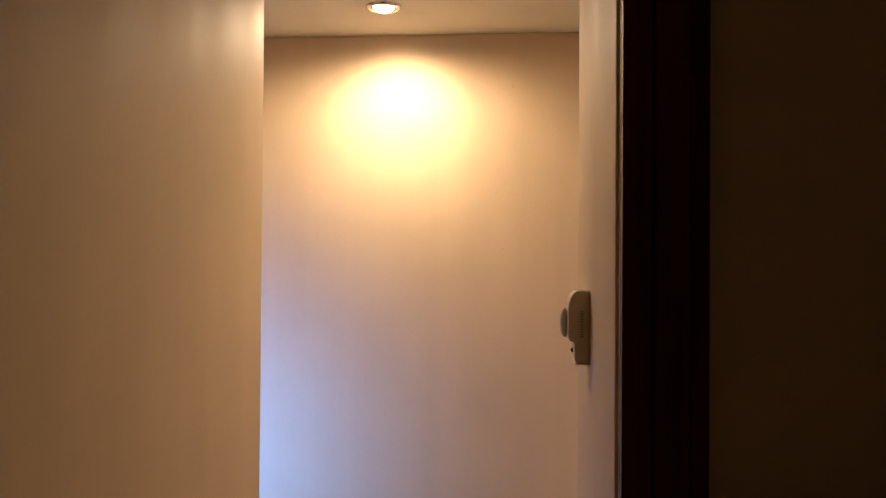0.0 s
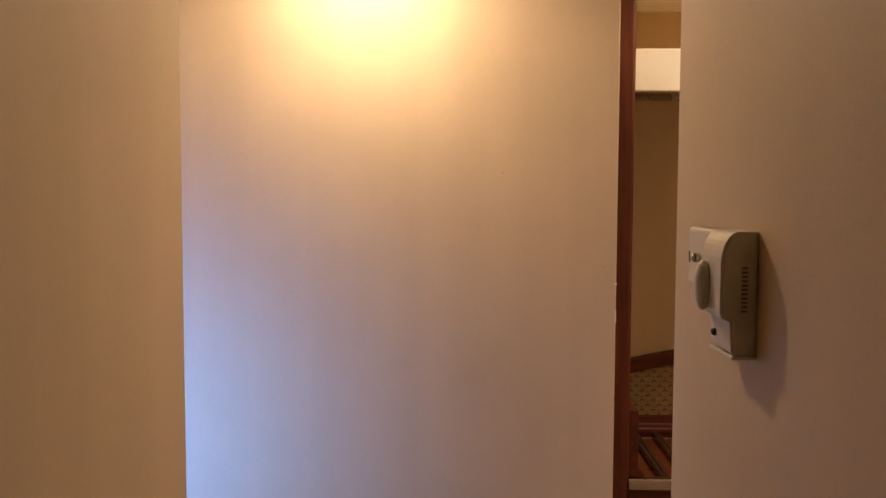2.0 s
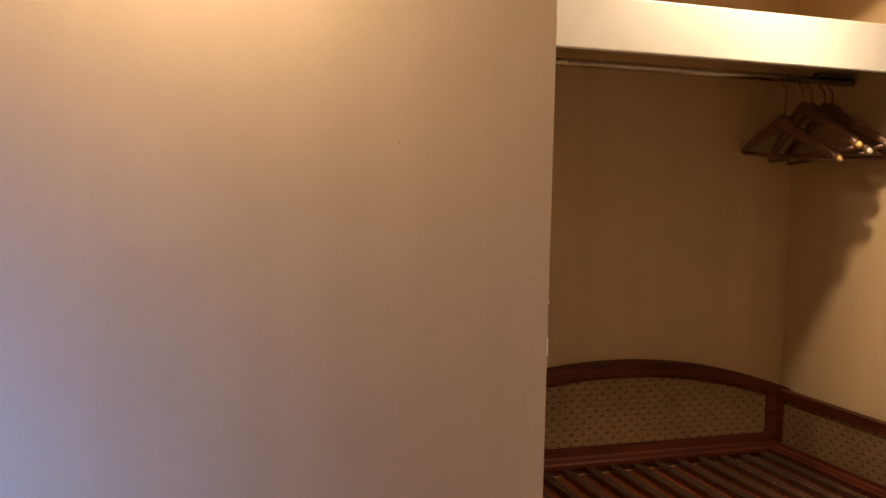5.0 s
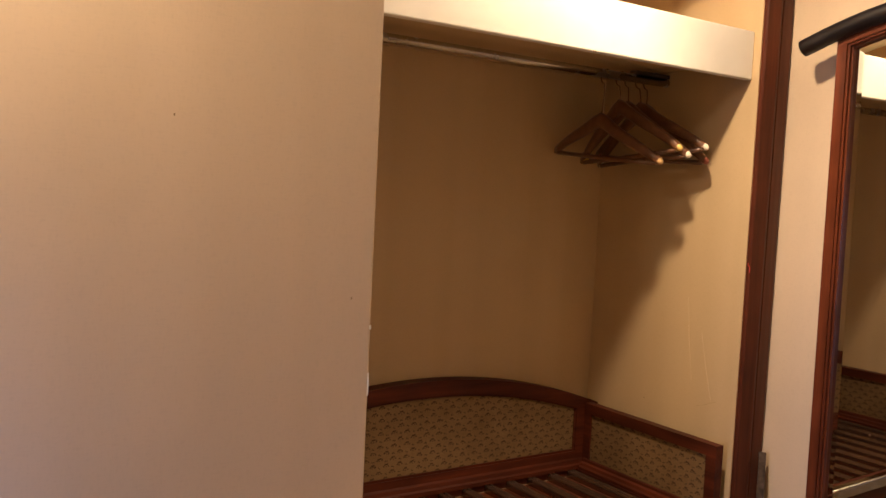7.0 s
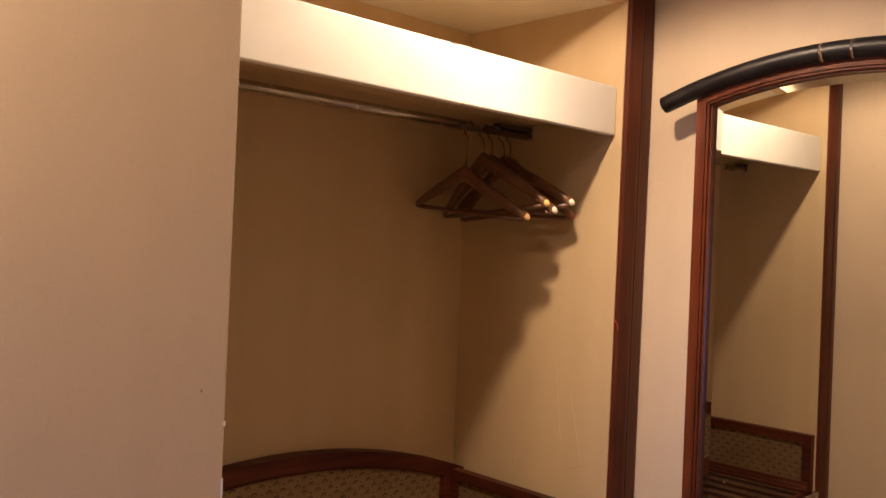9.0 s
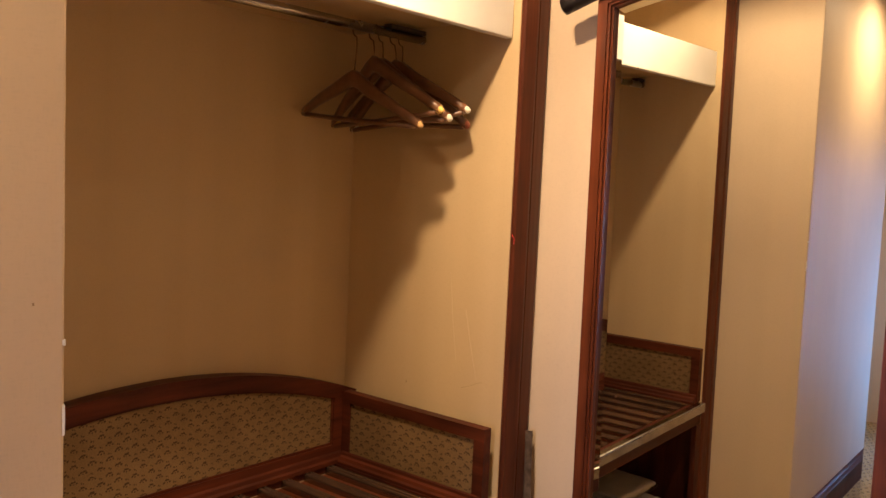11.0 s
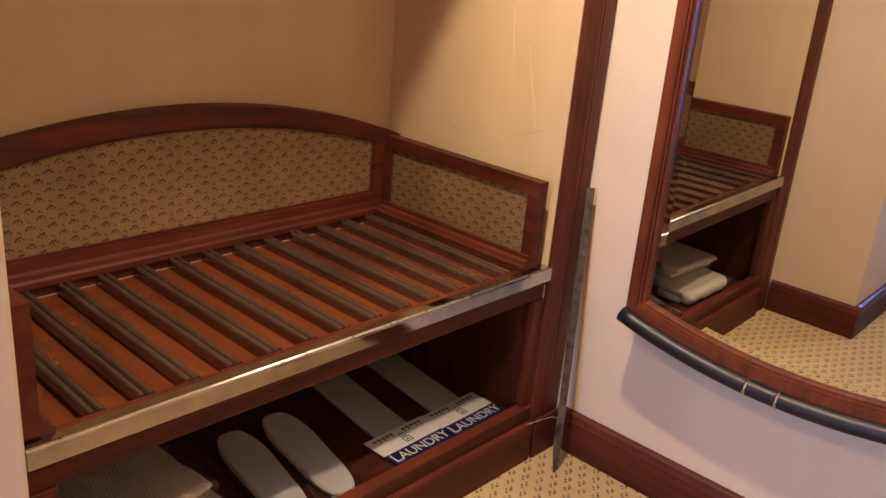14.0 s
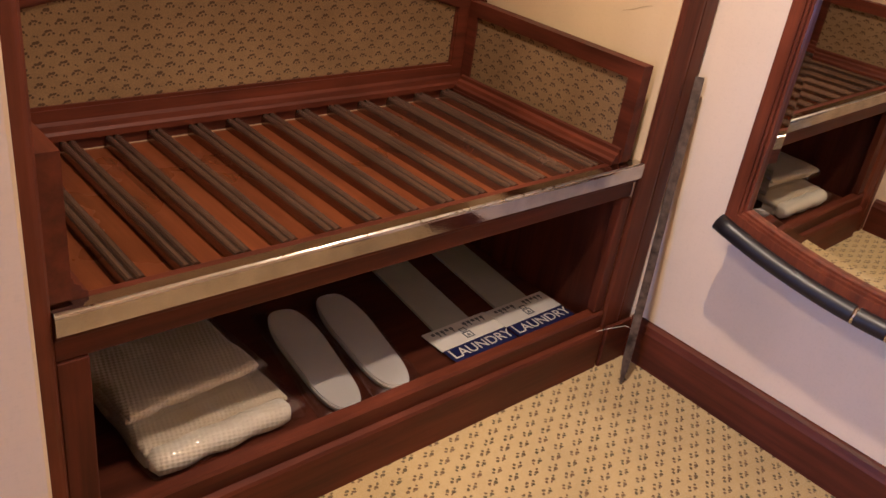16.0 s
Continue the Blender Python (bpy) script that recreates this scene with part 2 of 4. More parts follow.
HANGER = plain("hanger_wood", (0.11, 0.045, 0.016), (0.17, 0.075, 0.03), 0.35, coat=0.3, scale=40)
HANGER_CAPS = [plain("hanger_cap_" + n, c, tuple(v * 1.2 for v in c), 0.5, scale=60) for n, c in (("red", (0.30, 0.09, 0.05)), ("white", (0.68, 0.62, 0.50)), ("yellow", (0.60, 0.42, 0.10)))]
HANGER_END = plain("hanger_end_wood", (0.46, 0.27, 0.09), (0.58, 0.36, 0.14), 0.6, scale=60)
STEEL = plain("brushed_steel", (0.50, 0.48, 0.45), (0.55, 0.53, 0.5), 0.25, 1.0, scale=12, bumps=0.02)
RUST = plain("tarnished_metal", (0.022, 0.013, 0.009), (0.150, 0.110, 0.080), 0.45, 0.4, scale=55, bumps=0.3)


def waffle(name, c1, c2, pitch=0.0075, depth=0.0022):
    """Waffle-woven cotton: small square cells with raised edges."""
    m, nt, b = mat(name, 0.85, spec=0.15)
    g = nt.nodes.new("ShaderNodeSeparateXYZ")
    nt.links.new(coords(nt, (2 * math.pi / pitch,) * 3, (0, 0, 0.22)), g.inputs[0])
    yz = calc(nt, "ADD", g.outputs[1], g.outputs[2])
    cell = calc(nt, "ADD", calc(nt, "SINE", g.outputs[0]), calc(nt, "SINE", yz))
    thread = noise_tex(nt, coords(nt, (420,) * 3), 1.0, 2)
    cloud = noise_tex(nt, coords(nt, (14,) * 3), 1.0, 4)
    col = mixed(nt, ramp(nt, cloud, (0.3, c1), (0.7, c2)), ramp(nt, cell, (0.0, (0.965, 0.96, 0.95)), (0.6, (1.0, 1.0, 1.0))), 1.0, "MULTIPLY")
    nt.links.new(col, b.inputs["Base Color"])
    bump(nt, b, calc(nt, "ADD", cell, thread), 0.30, depth)
    return m


LINEN = waffle("waffle_towel", (0.60, 0.52, 0.38), (0.70, 0.61, 0.46))
# lit copy of the towel cloth: lamplight on the front fold put into its colour
LINEN_LIT = waffle("waffle_fold_lit", (0.82, 0.76, 0.62), (0.87, 0.82, 0.70), 0.0085, 0.0014)
FILM = plain("plastic_film", (0.5, 0.48, 0.45), (0.6, 0.58, 0.55), 0.12, scale=8, bumps=0.3, fine=25, dist=0.004)
SLIPPER = plain("slipper_cloth", (0.66, 0.63, 0.60), (0.74, 0.71, 0.68), 0.6, coat=0.35, scale=12, bumps=0.5, fine=220, dist=0.002)
BAG_GREY = plain("bag_plastic", (0.42, 0.42, 0.36), (0.50, 0.50, 0.43), 0.4, scale=10, bumps=0.4, fine=40, dist=0.003)
CARD = plain("white_card", (0.72, 0.68, 0.62), (0.80, 0.76, 0.70), 0.5, scale=10)
BLUE = plain("blue_print", (0.010, 0.013, 0.075), (0.016, 0.02, 0.11), 0.4, scale=20, bumps=0.02)
INK = plain("print_grey", (0.12, 0.12, 0.13), (0.16, 0.16, 0.17), 0.5)
RED = plain("red_tag", (0.45, 0.03, 0.02), (0.6, 0.05, 0.03), 0.5)
BATH_WALL = plain("dark_room_wall", (0.26, 0.19, 0.13), (0.32, 0.24, 0.17), 0.6, scale=6)


def film_material():
    m, nt, b = mat("clear_wrap", 0.08)
    out = nt.nodes["Material Output"]
    clear = nt.nodes.new("ShaderNodeBsdfTransparent")
    mix = nt.nodes.new("ShaderNodeMixShader")
    gl = nt.nodes.new("ShaderNodeBsdfGlossy")
    gl.inputs["Roughness"].default_value = 0.10
    mix.inputs[0].default_value = 0.13
    crease = noise_tex(nt, coords(nt, (22, 22, 22)), 1.0, 4)
    bn = nt.nodes.new("ShaderNodeBump")
    bn.inputs["Strength"].default_value = 0.9
    bn.inputs["Distance"].default_value = 0.006
    nt.links.new(crease, bn.inputs["Height"])
    nt.links.new(bn.outputs[0], gl.inputs["Normal"])
    nt.links.new(clear.outputs[0], mix.inputs[1])
    nt.links.new(gl.outputs[0], mix.inputs[2])
    nt.links.new(mix.outputs[0], out.inputs[0])
    return m


WRAP = film_material()


def mirror_material():
    m, nt, b = mat("mirror_silver", 0.0, 1.0)
    b.inputs["Base Color"].default_value = (0.79, 0.80, 0.77, 1)
    return m


MIRROR = mirror_material()


def glow_material(name, colour, strength):
    m, nt, b = mat(name, 0.4)
    b.inputs["Emission Color"].default_value = (*colour, 1)
    b.inputs["Emission Strength"].default_value = strength
    return m


BULB = glow_material("lamp_glass", (1.0, 0.85, 0.6), 25)


# ---- mesh helpers ----
def box(bm, x0, x1, y0, y1, z0, z1, bevel=0.0, seg=2):
    g = bmesh.ops.create_cube(bm, size=1.0)["verts"]
    for v in g:
        v.co = Vector(((x0 + x1) / 2 + v.co.x * (x1 - x0), (y0 + y1) / 2 + v.co.y * (y1 - y0), (z0 + z1) / 2 + v.co.z * (z1 - z0)))
    if bevel:
        es = list({e for v in g for e in v.link_edges})
        bmesh.ops.bevel(bm, geom=es, offset=bevel, segments=seg, affect="EDGES", profile=0.5)
    return bm


def prism(bm, outline, axis, a, b):
    """A flat outline (pairs) drawn along one axis from a to b. Pairs are the two other axes in order."""
    def put(p, w):
        q = {"x": (w, p[0], p[1]), "y": (p[0], w, p[1]), "z": (p[0], p[1], w)}[axis]
        return bm.verts.new(q)
    lo = [put(p, a) for p in outline]
    hi = [put(p, b) for p in outline]
    n = len(outline)
    bm.faces.new(lo)
    bm.faces.new(hi[::-1])
    for i in range(n):
        bm.faces.new((lo[i], hi[i], hi[(i + 1) % n], lo[(i + 1) % n]))
    bmesh.ops.recalc_face_normals(bm, faces=bm.faces)
    return bm


def ring_strip(bm, outer, inner, axis, a, b):
    """A closed frame between two outlines of the same length, drawn along one axis."""
    def put(p, w):
        return bm.verts.new({"x": (w, p[0], p[1]), "y": (p[0], w, p[1]), "z": (p[0], p[1], w)}[axis])
    loops = [[put(p, w) for p in o] for o, w in ((outer, a), (inner, a), (inner, b), (outer, b))]
    n = len(outer)
    for k in range(4):
        l0, l1 = loops[k], loops[(k + 1) % 4]
        for i in range(n):
            j = (i + 1) % n
            bm.faces.new((l0[i], l0[j], l1[j], l1[i]))
    bmesh.ops.recalc_face_normals(bm, faces=bm.faces)
    return bm


def tube(bm, pts, radius, sides=14, caps=True, taper=None):
    pts = [Vector(p) for p in pts]
    loops = []
    ref = None
    for i, p in enumerate(pts):
        d = (pts[min(i + 1, len(pts) - 1)] - pts[max(i - 1, 0)]).normalized()
        if ref is None:
            ref = d.orthogonal().normalized()
        ref = (ref - d * ref.dot(d)).normalized()
        s = d.cross(ref)
        r = radius * (taper(i / (len(pts) - 1)) if taper else 1)
        loops.append([bm.verts.new(p + (ref * math.cos(2 * math.pi * k / sides) + s * math.sin(2 * math.pi * k / sides)) * r) for k in range(sides)])
    for a, c in zip(loops, loops[1:]):
        for k in range(sides):
            bm.faces.new((a[k], a[(k + 1) % sides], c[(k + 1) % sides], c[k]))
    if caps:
        bm.faces.new(loops[0][::-1])
        bm.faces.new(loops[-1])
    bmesh.ops.recalc_face_normals(bm, faces=bm.faces)
    return bm


def mesh_of(name, bm, material, smooth=False):
    me = bpy.data.meshes.new(name)
    bm.to_mesh(me)
    bm.free()
    me.materials.append(material)
    if smooth:
        for p in me.polygons:
            p.use_smooth = True
    return me


def thing(name, bm, material, label, category, group="", kind="", smooth=False):
    return tagged(new(name, mesh_of(name, bm, material, smooth)), label, category, group, kind)


def base(name, place, label, category, group=""):
    ob = new(name)
    ob.location = place
    ob.empty_display_size = 0.1
    return tagged(ob, label, category, group)


def part(name, bm, material, parent, label="", smooth=False):
    """Links a bmesh, in world places, as one mesh under a thing or a part."""
    ob = new(name, mesh_of(name, bm, material, smooth))
    ob.parent = parent
    off = Vector(parent.location)
    if parent.parent:
        off += Vector(parent.parent.location)
    ob.data.transform(Matrix.Translation(-off))
    if label:
        tagged(ob, label)
    return ob


def structure(name, bm, material, label, category):
    return thing(name, bm, material, label, category, kind="structure")


def B(*a, **k):
    return box(bmesh.new(), *a, **k)


# ---- large structure ----
structure("floor", B(WEST - 0.1, 1.5, SOUTH - 0.2, 0.7, -0.08, 0.0), CARPET, "tan carpet patterned with small dark leaf sprigs", "carpet")
structure("ceiling", B(WEST - 0.1, 1.5, SOUTH - 0.2, 0.7, COR_Z, COR_Z + 0.1), CEIL, "off-white painted plaster ceiling over the passage", "ceiling")
structure("ceiling_low", B(-0.06, 1.45, 0.042, 0.66, LOW_Z, COR_Z - 0.004), CEIL, "lowered cream ceiling over the open wardrobe", "ceiling")
structure("wall_header", B(0.001, EAST, 0.0, 0.04, LOW_Z, COR_Z - 0.002), PAPER, "beige papered strip of wall over the wardrobe opening", "wall")
structure("wall_north", B(WEST, 0.0, WALL_Y, -0.002, 0, COR_Z, bevel=0.004), PAPER, "beige vinyl-papered wall washed by a downlight", "wall")
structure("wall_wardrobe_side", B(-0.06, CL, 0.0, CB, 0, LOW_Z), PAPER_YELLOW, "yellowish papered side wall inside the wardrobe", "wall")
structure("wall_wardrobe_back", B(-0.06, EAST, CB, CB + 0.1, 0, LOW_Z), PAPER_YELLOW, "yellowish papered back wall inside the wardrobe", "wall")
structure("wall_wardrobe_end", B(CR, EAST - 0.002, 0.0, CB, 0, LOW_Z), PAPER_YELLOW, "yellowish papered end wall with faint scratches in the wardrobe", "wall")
structure("wall_east", B(EAST, EAST + 0.1, -1.5, -0.001, 0, COR_Z - 0.002), PAPER, "beige papered wall carrying the arched mirror", "wall")
structure("wall_switch", B(T_X, EAST - 0.002, T_NEAR, T_FAR, 0, COR_Z - 0.002, bevel=0.004), PAPER, "beige papered wall end with switch and thermostat", "wall")
bm = B(WIN_1, L_X, SOUTH, L_END, 0, COR_Z - 0.002, bevel=0.004)
box(bm, WEST, WIN_0, L_END - 0.2, L_END, 0, COR_Z - 0.002)
box(bm, WIN_0, WIN_1, L_END - 0.2, L_END, 0, 0.19)
box(bm, WIN_0, WIN_1, L_END - 0.2, L_END, 1.06, COR_Z - 0.002)
structure("wall_partition", bm, PAPER, "beige papered partition wall with upright sheen bands", "wall")
structure("wall_dark_room", B(T_X + 0.004, 1.45, T_NEAR - 0.012, T_NEAR - 0.002, 0, COR_Z - 0.002), PAPER, "beige papered wall of the unlit room", "wall")
structure("wall_south", B(L_X - 0.05, 1.5, SOUTH - 0.1, SOUTH, 0, COR_Z), PAPER, "plain wall closing the dark room", "wall")
structure("wall_dark_room_side", B(1.40, 1.5, SOUTH, T_NEAR - 0.013, 0, COR_Z), PAPER, "plain side wall closing the dark room", "wall")
bm = B(WEST - 0.1, WEST, L_END, WALL_Y, 0, 0.12)
box(bm, WEST - 0.1, WEST, L_END, WALL_Y, 1.48, COR_Z)
box(bm, WEST - 0.1, WEST, L_END, -1.06, 0.12, 1.48)
box(bm, WEST - 0.1, WEST, -0.60, WALL_Y, 0.12, 1.48)
structure("wall_west", bm, PAPER, "beige papered wall around the window at the passage end", "wall")
win = tagged(new("window_2"), "tall narrow window with white frame at the passage end", "window", kind="structure")
win.location = (WEST - 0.05, -0.83, 0.12)
bm = bmesh.new()
ring_strip(bm, [(-1.06, 0.12), (-0.60, 0.12), (-0.60, 1.48), (-1.06, 1.48)], [(-1.04, 0.14), (-0.62, 0.14), (-0.62, 1.46), (-1.04, 1.46)], "x", WEST - 0.08, WEST - 0.03)
part("window_frame", bm, WHITE, win)
part("pane", B(WEST - 0.058, WEST - 0.052, -1.04, -0.62, 0.14, 1.46), CLEAR, win)
win = tagged(new("window_1"), "tall window with a white frame in the passage", "window", kind="structure")
win.location = ((WIN_0 + WIN_1) / 2, L_END - 0.08, 0.19)
bm = bmesh.new()
ring_strip(bm, [(WIN_0, 0.19), (WIN_1, 0.19), (WIN_1, 1.06), (WIN_0, 1.06)], [(WIN_0 + 0.03, 0.22), (WIN_1 - 0.03, 0.22), (WIN_1 - 0.03, 1.03), (WIN_0 + 0.03, 1.03)], "y", L_END - 0.10, L_END - 0.06)
part("window_frame", bm, WHITE, win)
part("pane", B(WIN_0 + 0.03, WIN_1 - 0.03, L_END - 0.084, L_END - 0.078, 0.22, 1.03), CLEAR, win)

# upright mouldings beside the wardrobe: three flutes on a board
def architrave(name, x0, x1):
    w = x1 - x0
    o = [(x0, 0.0)]
    y = -0.016
    steps = [(0, y + 0.010), (0.04, y + 0.005), (0.20, y + 0.003), (0.40, y), (0.47, y + 0.001), (0.50, y + 0.005), (0.53, y + 0.003),
             (0.70, y + 0.004), (0.90, y + 0.006), (0.96, y + 0.008), (1.0, y + 0.012)]
    o += [(x0 + w * s, yy) for s, yy in steps] + [(x1, 0.0)]
    return structure(name, prism(bmesh.new(), o[::-1], "z", 0.0, COR_Z - 0.003), WOOD_TRIM, "fluted dark mahogany moulding beside the wardrobe", "moulding")


architrave("trim_1", 0.001, 0.0965)
architrave("trim_2", 1.233, EAST - 0.002)
thing("red_thread", tube(bmesh.new(), [(1.2335, -0.004, 1.160), (1.228, -0.008, 1.156), (1.2325, -0.010, 1.151), (1.2345, -0.009, 1.147), (1.235, -0.009, 1.136)], 0.0011, 6), RED,
      "scrap of red thread stuck on the moulding", "thread")


def skirting(name, run, x0, x1, y0, y1, out):
    """Baseboard with a rounded, stepped top; run is the axis it follows, out the way it faces."""
    h, d = 0.108, 0.02
    prof = [(0, 0), (d, 0), (d, h - 0.022), (d - 0.003, h - 0.016), (d - 0.006, h - 0.006), (d - 0.013, h - 0.001), (0, h)]
    if run == "y":
        xb = x0
        o = [(xb + out * a, z) for a, z in prof]
        bmm = prism(bmesh.new(), o, "y", y0, y1)
    else:
        o = [(y0 + out * a, z) for a, z in prof]
        bmm = prism(bmesh.new(), o, "x", x0, x1)
    return structure(name, bmm, WOOD_Y if run == "y" else WOOD_X, "dark mahogany baseboard with a stepped top", "baseboard")


skirting("baseboard_1", "y", EAST, EAST, T_FAR, -0.018, -1)
skirting("baseboard_2", "y", 0.0, 0.0, WALL_Y - 0.02, -0.018, 1)
skirting("baseboard_3", "x", WEST, 0.0, WALL_Y, WALL_Y, -1)
skirting("baseboard_4", "y", T_X, T_X, T_NEAR, T_FAR, -1)
skirting("baseboard_6", "x", WEST, L_X, L_END, L_END, 1)
skirting("baseboard_5", "y", L_X, L_X, SOUTH, L_END, 1)

# dark door lining on the unlit side of the switch wall
bm = bmesh.new()
y0 = T_NEAR - 0.012
prism(bm, [(-0.1095, y0), (-0.1095, y0 - 0.02), (-0.078, y0 - 0.024), (-0.075, y0 - 0.018), (-0.072, y0 - 0.024), (-0.036, y0 - 0.024), (-0.032, y0 - 0.018),
           (-0.028, y0 - 0.02), (-0.012, y0 - 0.016), (-0.012, y0)], "z", 0, COR_Z - 0.004)
structure("trim_3", bm, WOOD_Z, "dark mahogany door lining on the unlit side", "moulding")


# ---- downlights ----
def downlight(x, y, z, deep, label):
    ob = base("downlight", (x, y, z), label, "ceiling lamp", "recessed downlights")
    bm = bmesh.new()
    n = 32
    prof = [(0.034, -0.001), (0.036, -0.006), (0.045, -0.008), (0.052, -0.004), (0.053, 0.0)]
    loops = [[bm.verts.new((x + r * math.cos(2 * math.pi * k / n), y + r * math.sin(2 * math.pi * k / n), z + h * deep * 2)) for k in range(n)] for r, h in prof]
    for a, c in zip(loops, loops[1:]):
        for k in range(n):
            bm.faces.new((a[k], a[(k + 1) % n], c[(k + 1) % n], c[k]))
    bmesh.ops.recalc_face_normals(bm, faces=bm.faces)
    part("rim", bm, CHROME, ob, "bright metal rim", smooth=True)
    bm = bmesh.new()
    bmesh.ops.create_uvsphere(bm, u_segments=20, v_segments=10, radius=0.03 if deep > 0.2 else 0.006, matrix=Matrix.Translation((x, y, z - 0.002)) @ Matrix.Diagonal((1, 1, deep, 1)))
    part("bulb", bm, BULB, ob, "glowing lamp glass", smooth=True)
    return ob


downlight(*LAMP_A, COR_Z, 0.5, "round recessed downlight glowing warm in the passage ceiling")
downlight(*LAMP_B, COR_Z, 0.5, "round recessed downlight glowing warm before the wardrobe")
downlight(*LAMP_C, COR_Z, 0.5, "round recessed downlight in the middle of the lobby ceiling")


# ---- wardrobe: luggage bench ----
RZ = 0.494           # top of the bench
bench = base("luggage_bench", (0.667, 0.26, 0.0), "dark mahogany luggage bench with metal slats built into the wardrobe", "bench")
X0, X1 = CL + 0.0005, CR - 0.002
part("deck", B(X0, X1, 0.006, CB - 0.040, RZ - 0.040, RZ - 0.022), DECK, bench, "reddish-brown polished board")
bm = B(X0, X1, -0.006, 0.030, RZ - 0.042, RZ - 0.002, bevel=0.003)
part("front_border", bm, WOOD_X, bench)
part("back_border", B(X0, X1, 0.4905, CB - 0.007, RZ - 0.036, RZ - 0.0005, bevel=0.001), WOOD_X, bench)
for xa, xb in ((X0, X0 + 0.017), (1.152, X1)):
    part("side_border", B(xa, xb, 0.0305, 0.4900, RZ - 0.036, RZ - 0.0008, bevel=0.001), WOOD_Y, bench)
part("joint_line", tube(bmesh.new(), [(X0 + 0.002, 0.4892, RZ - 0.0212), (0.667, 0.4892, RZ - 0.0212), (X1 - 0.002, 0.4892, RZ - 0.0212)], 0.0014, 6), SCUFF, bench, "pale filler line at the back of the deck")
n_slats = 14
for i in range(n_slats):
    xs = 0.137 + i * 0.0764
    bm = bmesh.new()
    z = RZ - 0.022
    o = []
    for c in (-0.0072, 0.0072):
        o += [(xs + c - 0.0072 * math.cos(a), z + 0.013 + 0.009 * math.sin(a)) for a in [math.pi * k / 8 for k in range(9)]]
    o = [(xs - 0.0144, z)] + o + [(xs + 0.0144, z)]
    prism(bm, o, "y", 0.0305, 0.4895)
    part("slat", bm, SLAT, bench, "dark bronze-toned metal slat", smooth=False)
bm = bmesh.new()
arc = [(-0.0085 - 0.006 * math.cos(a), RZ - 0.004 + 0.006 * math.sin(a)) for a in [math.pi / 2 * k / 6 for k in range(7)]]
prism(bm, [(-0.0145, RZ - 0.029)] + arc + [(0.010, RZ + 0.002), (0.010, RZ - 0.0015), (-0.0062, RZ - 0.0015), (-0.0062, RZ - 0.029)], "x", X0, X1)
part("metal_edge", bm, EDGING, bench, "worn polished metal edging")
# added bead, stands in for the lamp's highlight on the rounded edging
part("highlight_bead", tube(bmesh.new(), [(X0 + 0.001, -0.0098, RZ - 0.0012), (0.667, -0.0098, RZ - 0.0012), (X1 - 0.001, -0.0098, RZ - 0.0012)], 0.0036, 10), HIGHLIGHT_BEAD, bench, "bright bead added for the lamp highlight along the edging", smooth=True)
part("apron", B(X0, X1, 0.0, 0.02, RZ - 0.075, RZ - 0.041, bevel=0.002), WOOD_X, bench)
part("side_panel", B(X0, X0 + 0.018, 0.004, CB - 0.006, 0.10, RZ - 0.041), WOOD_Z, bench)
part("side_panel", B(X1 - 0.018, X1, 0.004, CB - 0.006, 0.10, RZ - 0.041), WOOD_Z, bench)
part("stile", B(X0, X0 + 0.04, -0.004, 0.016, 0.146, RZ - 0.076, bevel=0.002), WOOD_Z, bench)
part("stile", B(X1 - 0.03, X1, -0.004, 0.016, 0.146, RZ - 0.076, bevel=0.002), WOOD_Z, bench)
part("back_panel", B(X0 + 0.019, X1 - 0.019, CB - 0.02, CB - 0.006, 0.10, RZ - 0.041), CARCASS, bench)
part("bottom_board", B(X0 + 0.019, X1 - 0.019, 0.02, CB - 0.021, 0.09, 0.112), CARCASS, bench)
bm = bmesh.new()
prism(bm, [(-0.008, 0.103), (-0.010, 0.138), (-0.006, 0.144), (0.014, 0.144), (0.019, 0.138), (0.019, 0.103)], "x", X0, X1)
part("front_lip", bm, WOOD_X, bench)
bm = bmesh.new()
prism(bm, [(-0.022, 0.0), (-0.022, 0.094), (-0.019, 0.100), (-0.006, 0.102), (0.012, 0.102), (0.012, 0.0)], "x", X0 + 0.003, X1 - 0.001)
part("plinth", bm, WOOD_X, bench)
part("plinth_block", B(1.236, EAST - 0.022, -0.026, -0.017, 0.0, 0.105, bevel=0.002), WOOD_X, bench)


def arch_z(x):
    return 0.800 - 0.302 * (x - 0.62) ** 2


FRONT = CB - 0.048      # front face of the backrest
back = part("backrest", B(X0, X1, FRONT, CB - 0.004, 0.495, 0.508, bevel=0.002), WOOD_X, bench)
xs = [X0 + (X1 - X0) * i / 28 for i in range(29)]
bm = bmesh.new()
outer = [(X0, 0.508)] + [(x, arch_z(x)) for x in xs] + [(X1, 0.508)]
IL, IR = X0 + 0.075, X1 - 0.082
xi = [IL + (IR - IL) * i / 28 for i in range(29)]
inner = [(IL, 0.546)] + [(x, arch_z(x) - 0.040) for x in xi] + [(IR, 0.546)]
ring_strip(bm, outer, inner, "y", FRONT, CB - 0.006)
part("arched_frame", bm, WOOD_X, back)
IC = (IL + IR) / 2
bm = bmesh.new()
ring_strip(bm, inner, [(IC + (p[0] - IC) * 0.988, 0.65 + (p[1] - 0.65) * 0.94) for p in inner], "y", FRONT + 0.004, CB - 0.030)
part("bead", bm, WOOD_X, back)
bm = bmesh.new()
prism(bm, [(IC + (p[0] - IC) * 0.995, 0.65 + (p[1] - 0.65) * 0.97) for p in inner], "y", CB - 0.041, CB - 0.010)
part("fabric_panel", bm, FABRIC_X, back, "tan upholstery with dark arched sprigs")
bm = bmesh.new()
